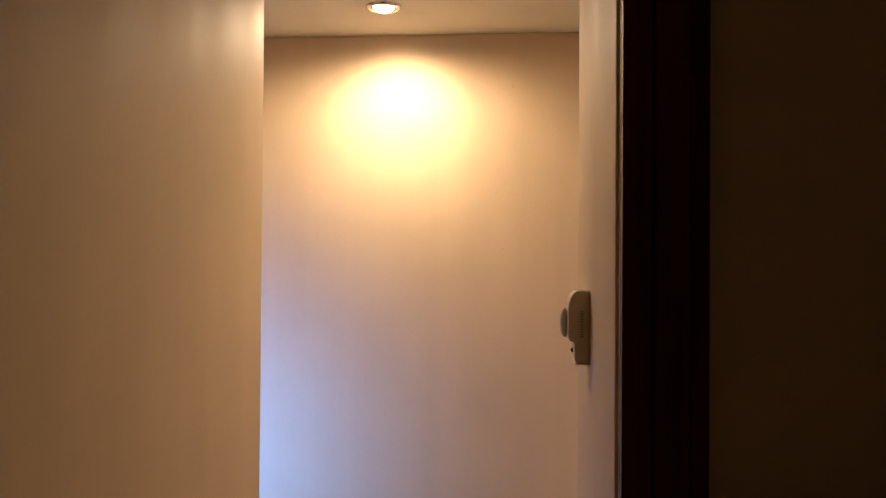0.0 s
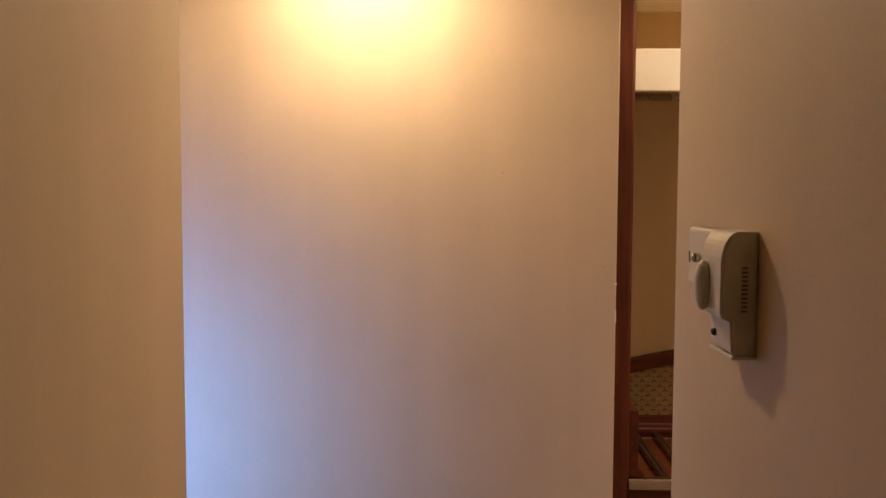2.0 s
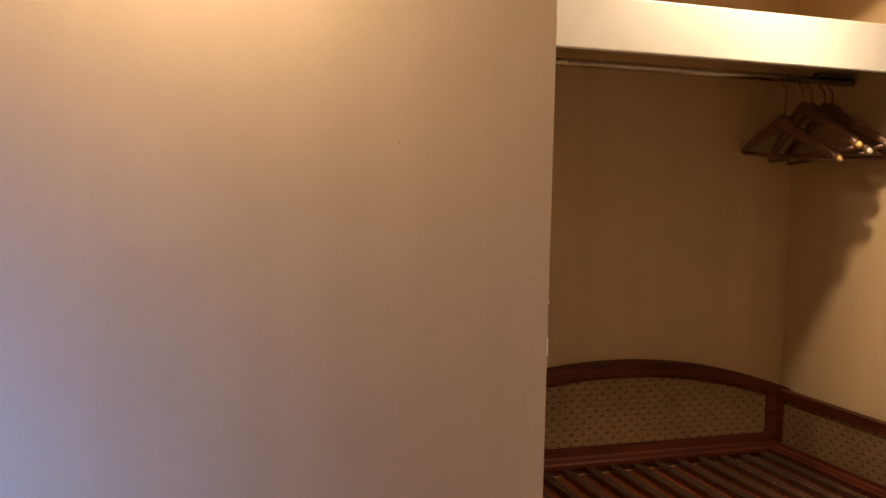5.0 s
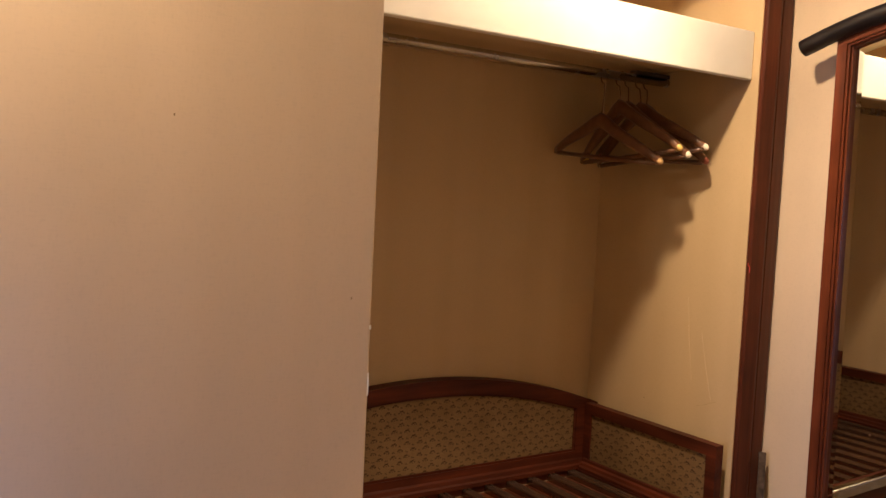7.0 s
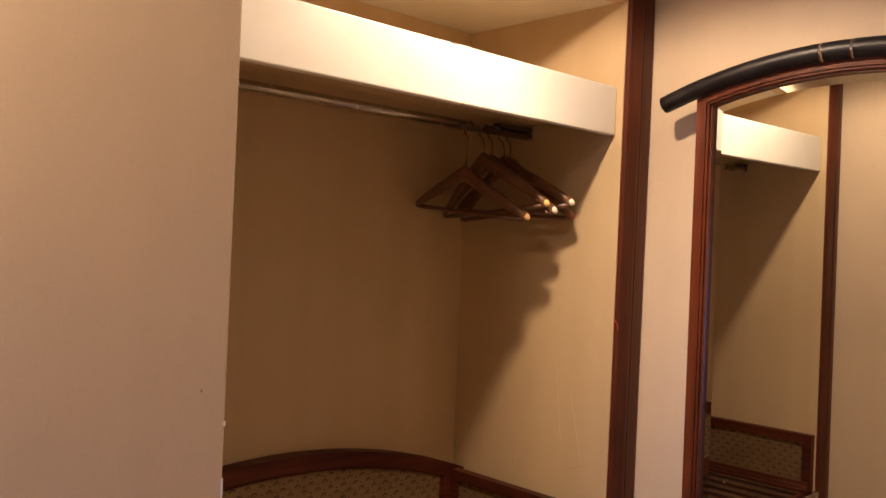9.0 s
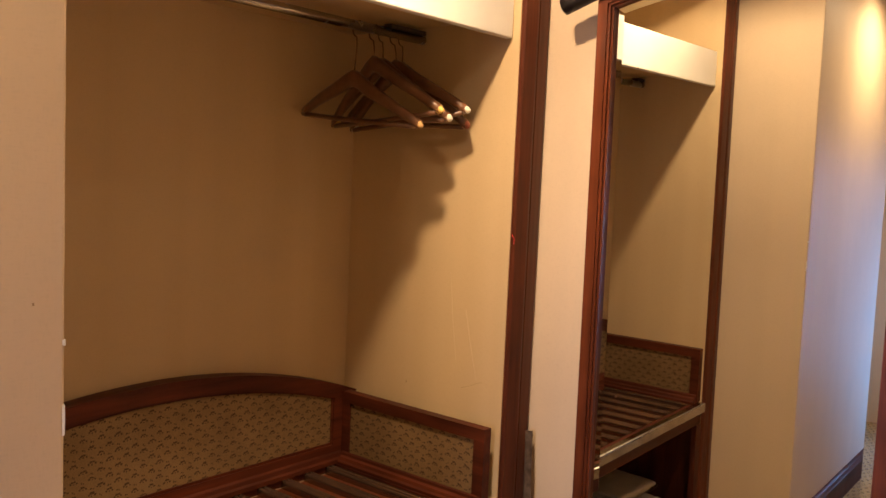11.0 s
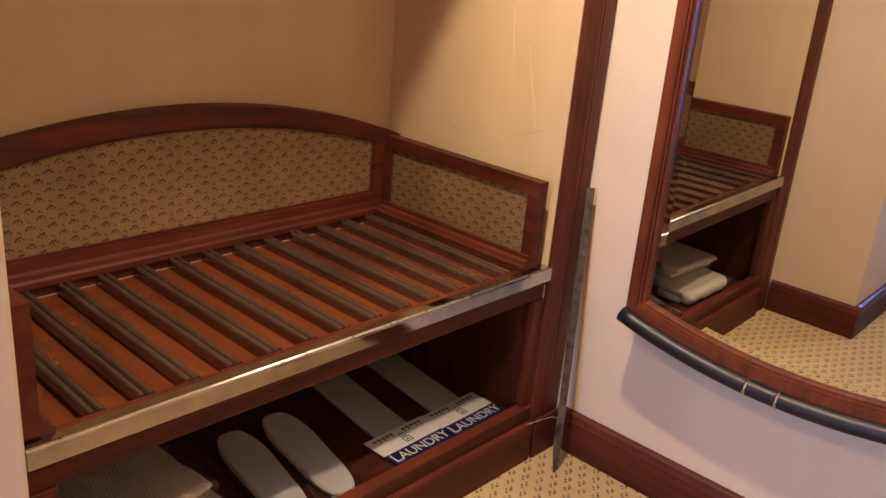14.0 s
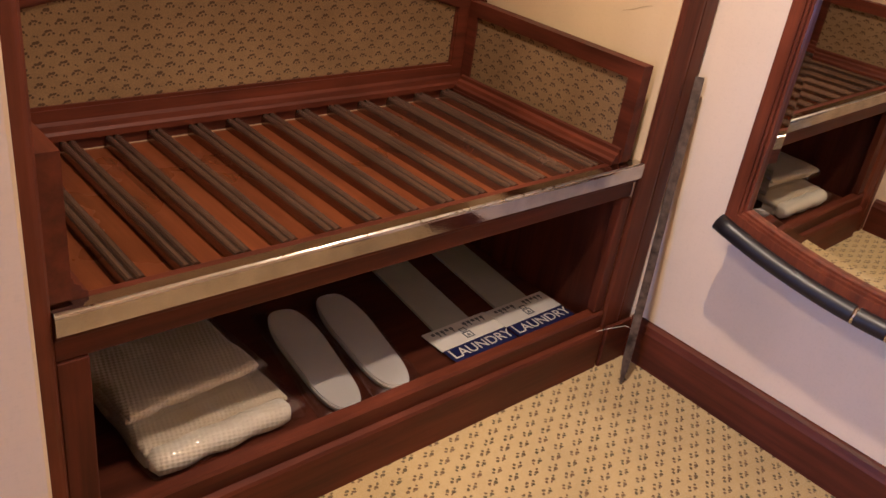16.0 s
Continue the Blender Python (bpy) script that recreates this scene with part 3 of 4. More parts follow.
prism(bm, [(FRONT - 0.010, 0.494), (FRONT - 0.010, 0.505), (FRONT - 0.006, 0.510), (FRONT - 0.004, 0.520), (FRONT - 0.0005, 0.526), (FRONT - 0.0005, 0.494)], "x", X0, X1)
part("moulding", bm, WOOD_X, back)


def armrest(xa, xb, face):
    arm = part("armrest", B(xa, xb, 0.010, CB - 0.052, 0.496, 0.500), WOOD_Y, bench)
    bm = bmesh.new()
    ring_strip(bm, [(0.006, 0.500), (CB - 0.052, 0.500), (CB - 0.052, 0.692), (0.006, 0.692)], [(0.037, 0.524), (CB - 0.080, 0.524), (CB - 0.080, 0.662), (0.037, 0.662)], "x", xa, xb)
    part("armrest_frame", bm, WOOD_Y, arm)
    m = xb - 0.009 if face > 0 else xa + 0.009
    part("fabric_panel", B(min(m, m + face * 0.004), max(m, m + face * 0.004), 0.036, CB - 0.079, 0.523, 0.663), FABRIC_Y, arm, "tan upholstery with dark sprigs")
    e = xb if face > 0 else xa
    bm = bmesh.new()
    prism(bm, [(e, 0.494), (e + face * 0.021, 0.494), (e + face * 0.021, 0.502), (e + face * 0.015, 0.506), (e + face * 0.012, 0.513), (e + face * 0.005, 0.517), (e + face * 0.004, 0.524), (e, 0.527)], "y", 0.012, CB - 0.060)
    part("moulding", bm, WOOD_Y, arm)


armrest(1.174, 1.201, -1)
armrest(X0 + 0.001, X0 + 0.028, 1)


# ---- wardrobe: shelf, rod, hangers ----
shelf = base("wardrobe_shelf", (0.667, 0.28, 1.62), "thick white-fronted wardrobe shelf spanning wall to wall", "shelf")
part("fascia", B(CL + 0.001, CR - 0.001, 0.020, 0.040, 1.620, 1.740, bevel=0.003), WHITE, shelf, "white painted front")
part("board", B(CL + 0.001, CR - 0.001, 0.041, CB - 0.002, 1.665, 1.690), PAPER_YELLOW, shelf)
rod = base("hanging_rod", (0.667, 0.30, 1.634), "thin metal hanging rod under the wardrobe shelf", "clothes rod")
part("rod", tube(bmesh.new(), [(CL + 0.002, 0.30, 1.634), (0.667, 0.30, 1.634), (CR - 0.002, 0.30, 1.634)], 0.0115, 16), STEEL, rod, smooth=True)
for x in (CL + 0.004, CR - 0.004):
    s = 1 if x < 0.5 else -1
    reach = 0.055 if s > 0 else 0.13
    part("bracket", B(min(x, x + s * reach), max(x, x + s * reach), 0.287, 0.313, 1.644, 1.655, bevel=0.002), DARK, rod)


def hanger(apex, drop):
    """Flat-bodied wooden hanger in its own plane (y across, z up), hook at the origin."""
    ob = base("coat_hanger", (0, 0, 0), "brown wooden coat hanger on the wardrobe rod", "hanger", "hangers on the rod")
    bm = bmesh.new()
    n = 18
    loops = []
    for i in range(n + 1):
        u = -1 + 2 * i / n
        y = u * 0.2
        zc = -apex - drop * abs(u) ** 1.25 + 0.012 * math.exp(-(u * 5) ** 2)
        w = 0.011 - 0.002 * abs(u)
        h = 0.019 - 0.009 * abs(u)
        xo = 0.028 * abs(u) ** 2
        loops.append([bm.verts.new((xo + w * a, y, zc + h * c)) for a, c in ((-1, -0.6), (-0.6, -1), (0.6, -1), (1, -0.6), (1, 0.6), (0.6, 1), (-0.6, 1), (-1, 0.6))])
    for a, c in zip(loops, loops[1:]):
        for k in range(8):
            bm.faces.new((a[k], a[(k + 1) % 8], c[(k + 1) % 8], c[k]))
    bm.faces.new(loops[0])
    bm.faces.new(loops[-1])
    bmesh.ops.recalc_face_normals(bm, faces=bm.faces)
    part("body", bm, HANGER, ob, smooth=True)
    for s in (-1, 1):
        bm = bmesh.new()
        bmesh.ops.create_uvsphere(bm, u_segments=10, v_segments=8, radius=1, matrix=Matrix.Translation((0.028, s * 0.192, 0.002 - apex - drop)) @ Matrix.Rotation(radians(-s * 26), 4, "X") @ Matrix.Diagonal((0.0105, 0.0185, 0.0100, 1)))
        part("end", bm, HANGER_END, ob, "pale cut end", smooth=True)
    part("trouser_bar", tube(bmesh.new(), [(0.024, -0.19, -0.006 - apex - drop), (0.024, 0, -0.008 - apex - drop), (0.024, 0.19, -0.006 - apex - drop)], 0.006, 8), HANGER, ob, smooth=True)
    hook = [(0, 0.0, 0.017 - apex), (0, 0, -0.045)] + [(0, 0.019 * math.sin(a), -0.001 - 0.019 * math.cos(a) - 0.004) for a in [radians(10 + 22 * k) for k in range(11)]]
    part("hook", tube(bmesh.new(), hook, 0.0016, 8), SLAT, ob, smooth=True)
    return ob


lone = hanger(0.132, 0.080)
lone.matrix_basis = pose(1.008, 0.31, 1.634, 5, 0, 0)
first = hanger(0.092, 0.115)
first.matrix_basis = pose(1.060, 0.31, 1.634, -4, 0, -6)
for child in first.children:
    if child.name.startswith("end"):
        child.data.materials[0] = HANGER_CAPS[2]
for x, turn, tip, cap in ((1.094, -2, 0, 1), (1.135, -2, -6, 1), (1.168, 1, 3, 0)):
    other = copy_thing(first, pose(x, 0.31, 1.634, tip, 0, turn))
    for child in other.children:
        if child.name.startswith("end"):
            child.data = child.data.copy()
            child.data.materials[0] = HANGER_CAPS[cap]


def folded(bm, x0, x1, y0, y1, z0, z1, seed):
    """A soft folded pad: a rounded, uneven cushion on a flat base."""
    nx, ny = 22, 18
    def at(u, v, top):
        e = (1 - abs(2 * u - 1) ** 9) * (1 - abs(2 * v - 1) ** 9)
        k = noise.noise(Vector((u * 3 + seed, v * 3, seed))) * 0.35 + noise.noise(Vector((u * 9, v * 9 + seed, 1))) * 0.12
        k += abs(noise.noise(Vector((u * 5 - v * 4, v * 2 + seed, 5)))) * 0.25
        h = (z1 - z0) * (0.25 + 0.50 * e ** 0.6 + k * 0.55 * e)
        jx = noise.noise(Vector((v * 4, seed, 3))) * 0.012
        jy = noise.noise(Vector((u * 4, seed, 7))) * 0.012
        x = x0 + (x1 - x0) * u + jx * (2 * u - 1)
        y = y0 + (y1 - y0) * v + jy * (2 * v - 1)
        return (x, y, z0 + (h if top else 0.0))
    tops = [[bm.verts.new(at(i / nx, j / ny, True)) for j in range(ny + 1)] for i in range(nx + 1)]
    bots = [[bm.verts.new(at(i / nx, j / ny, False)) for j in range(ny + 1)] for i in range(nx + 1)]
    for i in range(nx):
        for j in range(ny):
            bm.faces.new((tops[i][j], tops[i + 1][j], tops[i + 1][j + 1], tops[i][j + 1]))
            bm.faces.new((bots[i][j], bots[i][j + 1], bots[i + 1][j + 1], bots[i + 1][j]))
    for i in range(nx):
        for j in (0, ny):
            bm.faces.new((tops[i][j], bots[i][j], bots[i + 1][j], tops[i + 1][j]))
    for j in range(ny):
        for i in (0, nx):
            bm.faces.new((tops[i][j], tops[i][j + 1], bots[i][j + 1], bots[i][j]))
    bmesh.ops.recalc_face_normals(bm, faces=bm.faces)
    return bm



# ---- wardrobe: what lies in the open compartment ----
FLOOR_Z = 0.1125


def pad(x0, x1, y0, y1, z0, z1, seed, soft=0.016, wave=0.004):
    """A folded cloth: flat top, rounded bulging sides, a little sag and rumple."""
    bm = bmesh.new()
    nx, ny, h = 34, 28, z1 - z0
    w, d = x1 - x0, y1 - y0
    tops, bots = [], []
    for i in range(nx + 1):
        ra, rb = [], []
        for j in range(ny + 1):
            u, v = 0.5 - 0.5 * math.cos(math.pi * i / nx), 0.5 - 0.5 * math.cos(math.pi * j / ny)
            k = min(min(u, 1 - u) * w, min(v, 1 - v) * d) / soft
            edge = math.sqrt(max(0.0, 1 - (1 - min(k, 1.0)) ** 2))
            lump = noise.noise(Vector((u * 3.1 + seed, v * 2.7, seed))) * wave * 1.6 + noise.noise(Vector((u * 11, v * 9 + seed, 1))) * wave * 0.5
            crease = -abs(noise.noise(Vector((u * 4 + v * 3, seed + v, 5)))) * wave
            x = x0 + w * u + noise.noise(Vector((v * 5, seed, 3))) * 0.005 * (2 * u - 1)
            y = y0 + d * v + noise.noise(Vector((u * 5, seed, 7))) * 0.005 * (2 * v - 1)
            ra.append(bm.verts.new((x, y, z0 + h * 0.5 + (h * 0.5 + lump + crease) * edge)))
            rb.append(bm.verts.new((x, y, z0 + h * 0.5 * (1 - edge))))
        tops.append(ra)
        bots.append(rb)
    for i in range(nx):
        for j in range(ny):
            bm.faces.new((tops[i][j], tops[i + 1][j], tops[i + 1][j + 1], tops[i][j + 1]))
            bm.faces.new((bots[i][j], bots[i][j + 1], bots[i + 1][j + 1], bots[i + 1][j]))
    bmesh.ops.remove_doubles(bm, verts=bm.verts, dist=0.0002)
    bmesh.ops.recalc_face_normals(bm, faces=bm.faces)
    return bm


def towel_pack(x0, x1, y0, y1, z0, z1, seed, turn, roll, label):
    """A flat folded towel with a rounded front fold, in a loose clear bag."""
    ob = base("wrapped_towel", ((x0 + x1) / 2, (y0 + y1) / 2, z0), label, "towel", "wrapped linen in the bench")
    zm = z0 + (z1 - z0) * 0.5
    part("lower_layer", pad(x0 + 0.003, x1 - 0.002, y0 + roll * 1.5, y1, z0, zm, seed, 0.012, 0.001), LINEN, ob, smooth=True)
    part("upper_layer", pad(x0, x1, y0 + (roll * 1.3 if roll > 0.02 else 0.0), y1, zm - 0.001, z1, seed + 3, 0.016), LINEN, ob, smooth=True)
    if roll > 0.02:
        n = 24
        pts = [(x0 + 0.004 + (x1 - x0 - 0.008) * i / n, y0 + roll + 0.002 * math.sin(i * 0.7 + seed), z0 + roll + 0.001 * math.sin(i * 0.9)) for i in range(n + 1)]
        bm = tube(bmesh.new(), pts, roll, 20, taper=lambda u: (1 - abs(2 * u - 1) ** 22) ** 0.5 * 0.6 + 0.4 + 0.02 * math.sin(u * 23 + seed))
        part("front_fold", bm, LINEN_LIT, ob, "waffle-woven front fold, coloured paler for the lamplight on it", smooth=True)
    part("wrap", pad(x0 - 0.006, x1 + 0.016, y0 - 0.006, y1 + 0.004, z0 + 0.001, z1 + 0.004, seed + 0.1, 0.024, 0.006), WRAP, ob, "clear crinkled plastic wrap", smooth=True)
    ob.rotation_euler = (0, 0, radians(turn))
    return ob


towel_pack(0.224, 0.480, 0.044, 0.40, FLOOR_Z, FLOOR_Z + 0.050, 2.0, 2, 0.0235, "beige folded towel in clear plastic wrap, on the compartment floor")
towel_pack(0.206, 0.440, 0.112, 0.40, FLOOR_Z + 0.058, FLOOR_Z + 0.100, 9.0, 6, 0.0125, "beige folded towel in clear plastic wrap, on another towel")


def slipper(x, y, turn):
    ob = base("slipper", (x, y, FLOOR_Z), "pale grey disposable slipper lying sole up in clear plastic", "slipper", "slippers in the bench")
    def outline(scale, n=36):
        o = []
        for k in range(n):
            a = 2 * math.pi * k / n
            v = math.sin(a)
            w = 0.0475 + 0.003 * v - 0.004 * math.exp(-((v + 0.15) * 3) ** 2)
            c = math.copysign(abs(math.cos(a)) ** 0.64, math.cos(a))
            o.append((c * w * scale, math.copysign(abs(v) ** 0.84, v) * 0.165 * scale))
        return o
    def slab(name, scale, z0, z1, m, label=""):
        bm = bmesh.new()
        prism(bm, [(x + px, y + py) for px, py in outline(scale)], "z", z0, z1)
        bmesh.ops.bevel(bm, geom=[e for e in bm.edges if abs(e.verts[0].co.z - e.verts[1].co.z) < 1e-6], offset=0.003, segments=2, affect="EDGES")
        return part(name, bm, m, ob, label)
    slab("upper", 0.97, FLOOR_Z, FLOOR_Z + 0.006, SLIPPER)
    slab("sole", 1.0, FLOOR_Z + 0.0065, FLOOR_Z + 0.016, SLIPPER)
    bm = bmesh.new()
    folded(bm, x - 0.056, x + 0.056, y - 0.178, y + 0.176, FLOOR_Z + 0.001, FLOOR_Z + 0.026, x * 7)
    part("wrap", bm, WRAP, ob, "clear plastic sleeve", smooth=True)
    ob.rotation_euler = (0, 0, radians(turn))
    return ob


slipper(0.607, 0.188, -9)
slipper(0.722, 0.192, -9.5)


def letters(body, size, m, place, turn, parent, name="lettering"):
    cu = bpy.data.curves.new(name, "FONT")
    cu.body, cu.size, cu.extrude = body, size, 0.0004
    cu.align_x, cu.align_y = "CENTER", "CENTER"
    tmp = bpy.data.objects.new(name, cu)
    scene.collection.objects.link(tmp)
    bpy.context.view_layer.update()
    me = bpy.data.meshes.new_from_object(tmp.evaluated_get(bpy.context.evaluated_depsgraph_get()))
    bpy.data.objects.remove(tmp)
    me.materials.clear()
    me.materials.append(m)
    ob = new(name, me)
    ob.parent = parent
    ob.matrix_local = Matrix.Translation(Vector(place) - Vector(parent.location)) @ pose(0, 0, 0, *turn)
    return ob


def laundry_bag(x, label):
    z = FLOOR_Z
    ob = base("laundry_bag", (x, 0.1, z), label, "laundry bag", "laundry bags in the bench")
    bm = bmesh.new()
    prism(bm, [(x - 0.052, 0.135), (x + 0.046, 0.135), (x + 0.092, 0.445), (x - 0.006, 0.445)], "z", z, z + 0.006)
    part("bag", bm, BAG_GREY, ob, "folded grey-green plastic")
    part("header_card", B(x - 0.088, x + 0.088, 0.078, 0.143, z + 0.0065, z + 0.0095, bevel=0.001), CARD, ob, "white printed card")
    part("title_band", B(x - 0.086, x + 0.086, 0.036, 0.0775, z + 0.0065, z + 0.0090, bevel=0.001), BLUE, ob, "dark blue printed band")
    letters("L", 0.042, CARD, (x - 0.072, 0.0575, z + 0.0096), (0, 0, 0), ob)
    letters("AUNDRY", 0.036, CARD, (x + 0.012, 0.0560, z + 0.0096), (0, 0, 0), ob)
    bm = bmesh.new()
    ring_strip(bm, [(x - 0.011, 0.086), (x + 0.011, 0.086), (x + 0.011, 0.106), (x - 0.011, 0.106)], [(x - 0.008, 0.089), (x + 0.008, 0.089), (x + 0.008, 0.103), (x - 0.008, 0.103)], "z", z + 0.0096, z + 0.0102)
    prism(bm, [(x - 0.006, 0.092), (x + 0.006, 0.092), (x, 0.101)], "z", z + 0.0096, z + 0.0102)
    ring_strip(bm, [(x - 0.008, 0.108), (x + 0.008, 0.108), (x + 0.008, 0.120), (x - 0.008, 0.120)], [(x - 0.006, 0.110), (x + 0.006, 0.110), (x + 0.006, 0.118), (x - 0.006, 0.118)], "z", z + 0.0096, z + 0.0102)
    part("emblem", bm, INK, ob)
    bm = bmesh.new()
    for k in range(12):
        if abs(k - 5.5) > 1:
            xx = x - 0.068 + k * 0.0123
            box(bm, xx - 0.004, xx + 0.004, 0.126, 0.134, z + 0.0096, z + 0.0102)
            if k % 3:
                box(bm, xx - 0.0015, xx + 0.0015, 0.118, 0.126, z + 0.0096, z + 0.0102)
    tagged(part("small_print", bm, INK, ob), kind="stuff")
    ob.rotation_euler = (0, 0, radians(1))
    return ob


laundry_bag(0.925, "folded grey laundry bag with white card and blue lettering")
laundry_bag(1.103, "folded grey laundry bag with white card and blue lettering")


# ---- mirror on the end wall ----
MY0, MY1 = -0.181, -0.845          # frame, from the wardrobe side
MC = (MY0 + MY1) / 2
mirror = base("wall_mirror", (GLASS, MC, 0.4), "tall mirror in arched mahogany frame with black rails on the wall", "mirror")


def outline(inset, n=24):
    """Arched top and bottom edge of the frame, moved inwards."""
    y0, y1 = MY0 - inset, MY1 + inset
    half = (MY0 - MY1) / 2
    o = []
    for i in range(n + 1):
        y = y0 + (y1 - y0) * i / n
        u = (y - MC) / half
        o.append((y, 1.703 + 0.052 * (1 - u * u) - inset * 0.95))
    for i in range(n + 1):
        y = y1 + (y0 - y1) * i / n
        u = (y - MC) / half
        o.append((y, 0.443 - 0.045 * (1 - u * u) + inset * 1.0))
    return o


mirror.rotation_euler = (0, radians(-0.60), radians(0.29))      # hangs leaning a little out of the wall
part("backing_board", prism(bmesh.new(), outline(0.02), "x", GLASS + 0.012, EAST - 0.004), DARK, mirror)
bm = bmesh.new()
ring_strip(bm, outline(0.0), outline(0.024), "x", GLASS - 0.020, EAST - 0.004)
part("frame", bm, WOOD_MIRROR, mirror)
bm = bmesh.new()
ring_strip(bm, outline(0.0242), outline(0.030), "x", GLASS - 0.016, GLASS + 0.012)
part("inner_bead", bm, WOOD_MIRROR, mirror)
bm = bmesh.new()
ring_strip(bm, outline(0.0302), outline(0.035), "x", GLASS - 0.009, GLASS + 0.012)
part("inner_slip", bm, WOOD_MIRROR, mirror)
bm = bmesh.new()
a = [bm.verts.new((GLASS, y, z)) for y, z in outline(0.056)]
b = [bm.verts.new((GLASS + 0.0013, y, z)) for y, z in outline(0.0352)]
c = [bm.verts.new((GLASS + 0.006, y, z)) for y, z in outline(0.0352)]
bm.faces.new(a)
for k in range(len(a)):
    j = (k + 1) % len(a)
    bm.faces.new((a[k], a[j], b[j], b[k]))
    bm.faces.new((b[k], b[j], c[j], c[k]))
bm.faces.new(c[::-1])
bmesh.ops.recalc_face_normals(bm, faces=bm.faces)
part("glass", bm, MIRROR, mirror, "silvered glass with bevelled edge")


def rail_points(top, y0, y1, n=28):
    half = (MY0 - MY1) / 2
    pts = []
    for i in range(n + 1):
        y = y0 + (y1 - y0) * i / n
        u = (y - MC) / half
        pts.append((GLASS - 0.026, y, (1.717 + 0.050 * (1 - u * u)) if top else (0.433 - 0.046 * (1 - u * u))))
    return pts


for top in (True, False):
    ends = (-0.098, -0.950) if top else (-0.177, -0.862)
    rail = part("rail", tube(bmesh.new(), rail_points(top, *ends), 0.0205 if top else 0.0175, 18), BLACK, mirror, "glossy black round rail", smooth=True)
    for yc in (-0.473, -0.536):
        k = [p for p in rail_points(top, yc + 0.0030, yc - 0.0030, 2)]
        part("ring", tube(bmesh.new(), k, 0.0214 if top else 0.0184, 18), CHROME, rail, "narrow chrome ring", smooth=True)
    for yc in (-0.25, -0.80):
        z = rail_points(top, yc, yc - 0.001, 1)[0][2]
        part("rail_mount", B(GLASS - 0.020, EAST - 0.004, yc - 0.012, yc + 0.012, z - 0.008, z + 0.008), DARK, mirror)

# ---- small things in the corner ----
strip = base("metal_strip", (1.231, -0.095, 0.0), "long narrow tarnished metal strip leaning in the corner", "metal strip")
p0, p1 = Vector((1.233, -0.095, 0.0)), Vector((1.318, -0.026, 0.669))
along = (p1 - p0).normalized()
side = Vector((0.72, -0.69, 0)).normalized()
side = (side - along * side.dot(along)).normalized()
face = along.cross(side)
bm = bmesh.new()
loops = []
for i in range(25):
    u = i / 24
    w = 0.0088 * min(1.0, 0.25 + u * 9)
    q = p0.lerp(p1, u) + side * 0.0012 * noise.noise(Vector((u * 9, 2, 1)))
    loops.append([bm.verts.new(q + side * s * w + face * f * 0.0018) for s, f in ((-1, -1), (1, -1), (1, 1), (-1, 1))])
for l0, l1 in zip(loops, loops[1:]):
    for k in range(4):
        bm.faces.new((l0[k], l0[(k + 1) % 4], l1[(k + 1) % 4], l1[k]))
bm.faces.new(loops[0])
bm.faces.new(loops[-1])
bmesh.ops.recalc_face_normals(bm, faces=bm.faces)
part("strip", bm, RUST, strip)
thing("white_cord", tube(bmesh.new(), [(1.205, -0.020, 0.104), (1.235, -0.030, 0.108), (1.262, -0.05, 0.118), (1.256, -0.084, 0.128)], 0.0006, 6), BAG_GREY,
      "thin white cord between bench plinth and metal strip", "cord")


# ---- switch and thermostat on the wall end ----
sw = base("light_switch", (T_X, -1.50, 1.25), "cream double switch plate with a small toggle", "switch")
part("plate", B(T_X - 0.009, T_X - 0.0005, -1.585, -1.451, 1.219, 1.288, bevel=0.006, seg=3), PLASTIC, sw)
bm = bmesh.new()
bmesh.ops.create_uvsphere(bm, u_segments=14, v_segments=10, radius=0.0055, matrix=Matrix.Translation((T_X - 0.012, -1.502, 1.254)) @ Matrix.Diagonal((1.3, 1, 1, 1)))
part("toggle", bm, CHROME, sw, "small round metal toggle", smooth=True)
part("slot", B(T_X - 0.0105, T_X - 0.0088, -1.4625, -1.4590, 1.246, 1.259), BAG_GREY, sw)

th = base("thermostat", (T_X, -1.63, 1.22), "boxy cream thermostat with oval lever and vent slots", "thermostat")
prof = [(T_X - 0.0005, 1.175), (T_X - 0.020, 1.175), (T_X - 0.0235, 1.178), (T_X - 0.025, 1.206), (T_X - 0.033, 1.210), (T_X - 0.0345, 1.216), (T_X - 0.0345, 1.256)]
prof += [(T_X - 0.0185 - 0.016 * math.cos(a), 1.260 + 0.030 * math.sin(a)) for a in [math.pi / 2 * k / 8 for k in range(9)]]
prof += [(T_X - 0.0005, 1.290)]
bm = prism(bmesh.new(), prof, "y", -1.6690, -1.6010)
ends = [f for f in bm.faces if len(f.verts) > 4]
bmesh.ops.bevel(bm, geom=list({e for f in ends for e in f.edges}), offset=0.0028, segments=2, affect="EDGES")
part("body", bm, PLASTIC, th)
part("base_plate", B(T_X - 0.024, T_X - 0.0005, -1.6700, -1.6000, 1.1712, 1.1746, bevel=0.001), PLASTIC, th)
bm = bmesh.new()
bmesh.ops.create_uvsphere(bm, u_segments=24, v_segments=14, radius=1, matrix=Matrix.Translation((T_X - 0.038, -1.6210, 1.236)) @ Matrix.Diagonal((0.0085, 0.0125, 0.0245, 1)))
part("lever", bm, PLASTIC, th, "oval cream lever", smooth=True)
part("lever_stem", B(T_X - 0.037, T_X - 0.034, -1.6280, -1.6140, 1.226, 1.246, bevel=0.001), PLASTIC, th)
bm = bmesh.new()
bmesh.ops.create_uvsphere(bm, u_segments=12, v_segments=8, radius=0.0040, matrix=Matrix.Translation((T_X - 0.0245, -1.6180, 1.190)))
part("screw", bm, DARK, th, "small dark screw", smooth=True)
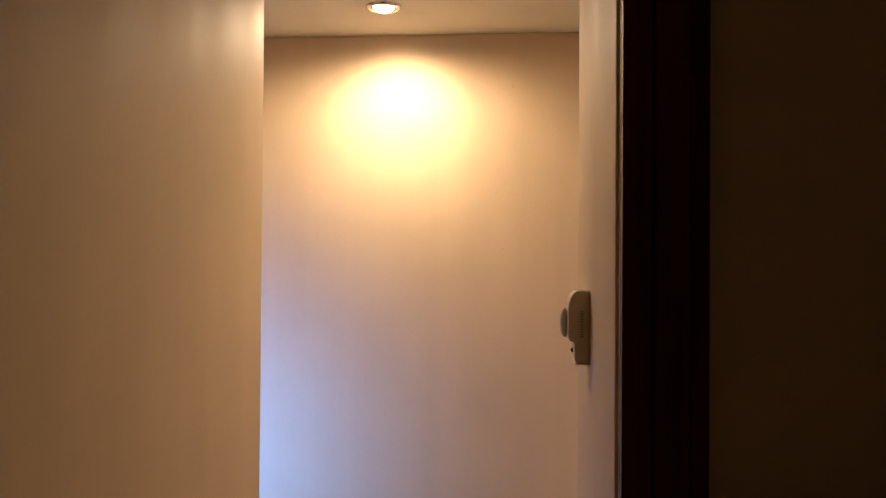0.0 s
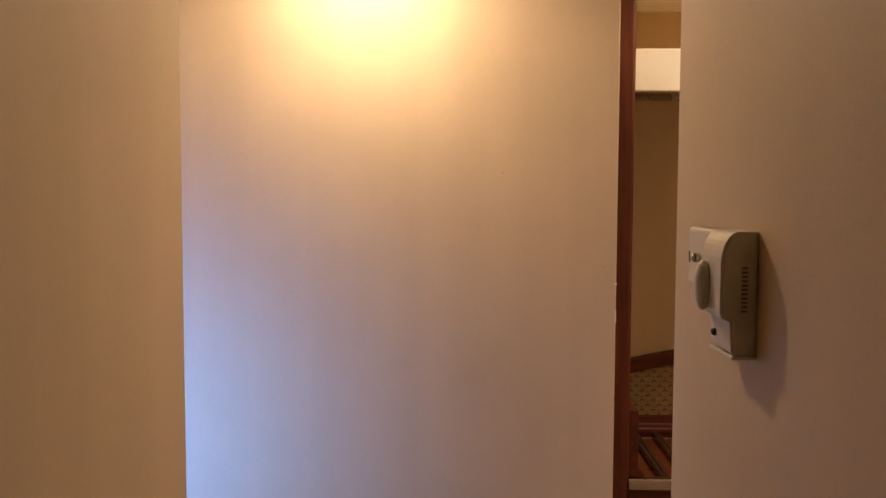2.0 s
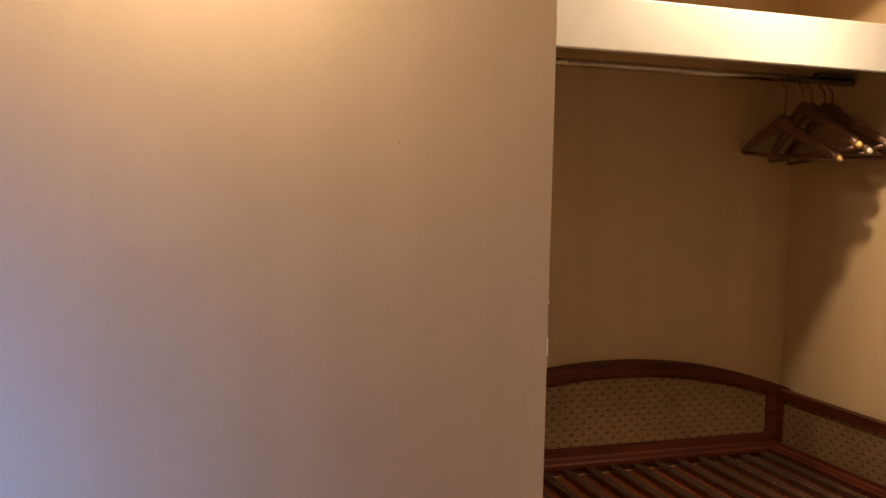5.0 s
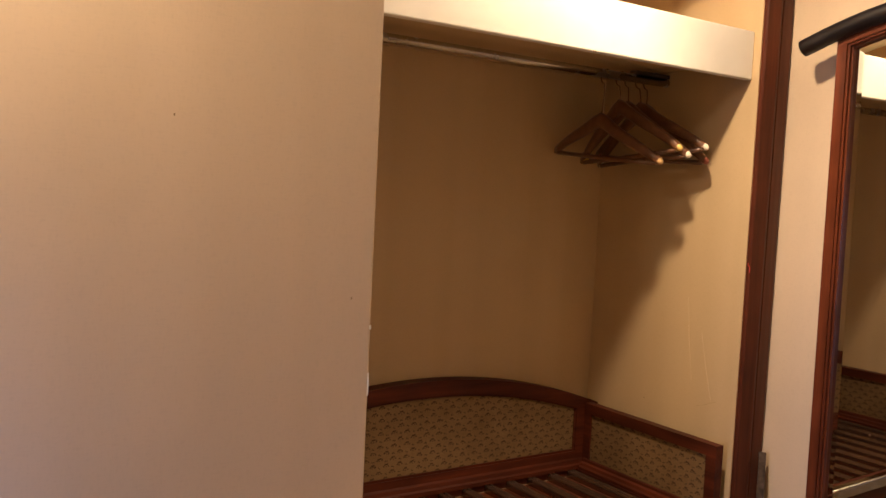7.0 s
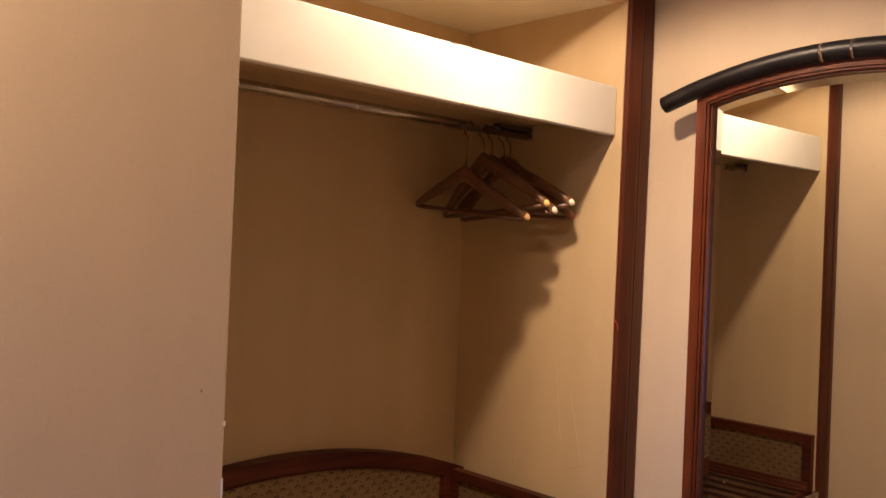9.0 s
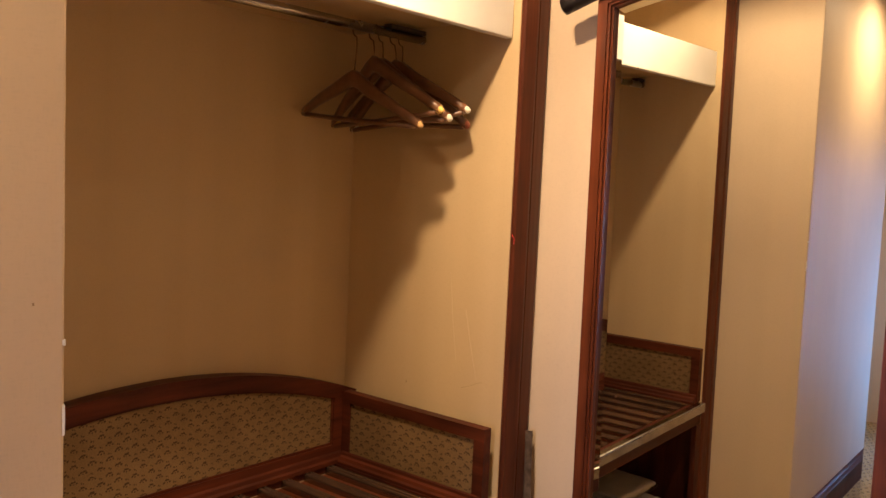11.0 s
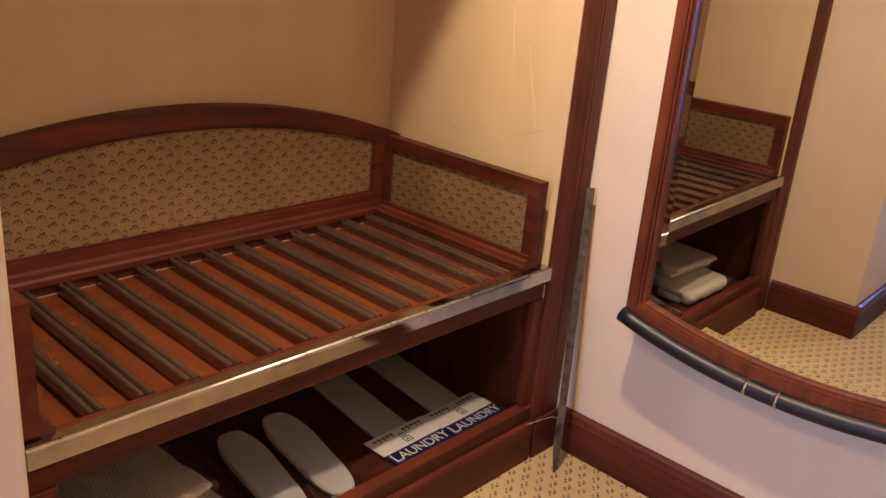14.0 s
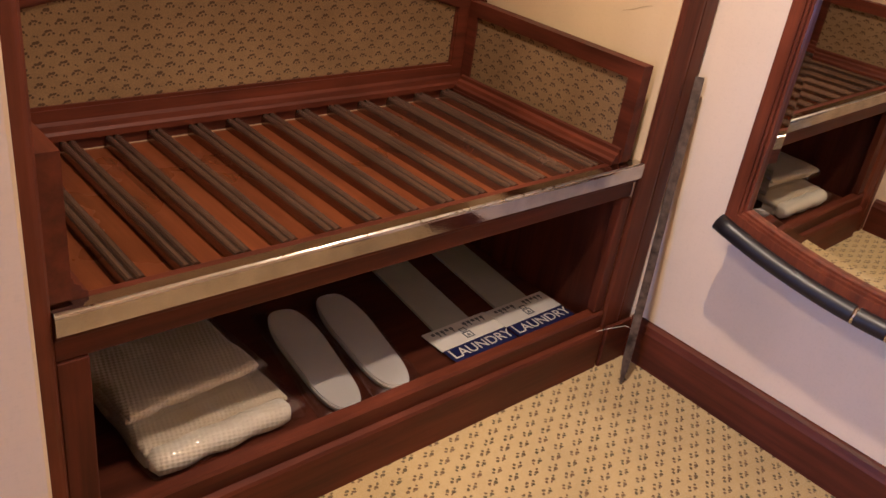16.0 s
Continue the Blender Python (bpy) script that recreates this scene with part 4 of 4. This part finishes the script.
for k in range(11):
    z = 1.216 + k * 0.0040
    part("vent_slot", B(T_X - 0.016, T_X - 0.0105, -1.6700, -1.6688, z, z + 0.0016), SLOT, th)

# ---- unlit room: framed picture and wrapped items on a shelf ----
pic = base("framed_mirror", (0.42, T_NEAR - 0.02, 1.1), "black-framed mirror hanging on the unlit wall", "mirror")
yb = T_NEAR - 0.013
bm = bmesh.new()
ring_strip(bm, [(0.185, 0.80), (0.70, 0.80), (0.70, 1.372), (0.185, 1.372)], [(0.205, 0.82), (0.68, 0.82), (0.68, 1.352), (0.205, 1.352)], "y", yb - 0.022, yb)
part("frame", bm, BLACK, pic)
part("glass", B(0.205, 0.68, yb - 0.010, yb - 0.004, 0.82, 1.352), MIRROR, pic)
sh = base("glass_shelf", (0.10, T_NEAR - 0.07, 1.0), "narrow dark shelf on the unlit wall", "shelf")
part("board", B(0.0, 0.17, yb - 0.11, yb, 1.028, 1.040, bevel=0.003), DARK, sh)
for x, h, s in ((0.035, 0.030, 1.0), (0.075, 0.022, 5.0), (0.125, 0.026, 8.0)):
    thing("wrapped_item", folded(bmesh.new(), x - 0.022, x + 0.022, yb - 0.09, yb - 0.03, 1.0405, 1.0405 + h, s), FILM, "small toiletry item in shiny wrap on the dark shelf", "toiletry", "wrapped toiletries", smooth=True)

# ---- wear on the walls: scratches, chips and spots ----
def wear(name, pts, r, m, label):
    return thing(name, tube(bmesh.new(), pts, r, 6), m, label, "wall mark", "marks on the walls")


wear("scratch", [(CR - 0.0001, 0.126, 0.763), (CR - 0.0002, 0.10, 0.772), (CR - 0.0002, 0.078, 0.783), (CR - 0.0002, 0.061, 0.788)], 0.0004, FAINT, "brown thin scratch across the yellowish wardrobe wall")
wear("spot", [(CR - 0.0002, 0.311, 0.742), (CR - 0.0002, 0.312, 0.746)], 0.0012, SCUFF, "small brown spot on the yellowish wardrobe wall")
wear("chip", [(-0.0015, WALL_Y + 0.0015, 1.094), (-0.0015, WALL_Y + 0.0015, 1.100)], 0.0022, CHIP, "small pale chip on the papered wall corner")
wear("chip", [(-0.0015, WALL_Y + 0.0015, 0.997), (-0.0012, WALL_Y + 0.0012, 1.014), (-0.0015, WALL_Y + 0.0015, 1.030)], 0.0018, CHIP, "long pale chip on the papered wall corner")
wear("spot", [(-0.034, WALL_Y - 0.0001, 1.139), (-0.034, WALL_Y - 0.0001, 1.142)], 0.0010, SCUFF, "tiny brown spot on the beige papered wall")
wear("spot", [(-0.290, WALL_Y - 0.0001, 1.375), (-0.290, WALL_Y - 0.0001, 1.378)], 0.0010, SCUFF, "tiny brown spot on the beige papered wall")
wear("chip", [(0.655, 0.0198, 1.7395), (0.668, 0.0198, 1.7396)], 0.0012, SCUFF, "small dark nick on the white shelf edge")
wear("chip", [(0.690, 0.0198, 1.6204), (0.700, 0.0198, 1.6204)], 0.0012, SCUFF, "small dark nick under the white shelf front")
for y0, z0, y1, z1 in ((0.122, 0.96, 0.080, 0.79), (0.176, 1.05, 0.148, 0.83)):
    wear("streak", [(CR + 0.0006, y0, z0), (CR + 0.0004, (y0 + y1) / 2 + 0.002, (z0 + z1) / 2), (CR + 0.0006, y1, z1)], 0.0014, PALE, "faint pale upright streak on the yellowish wardrobe wall")
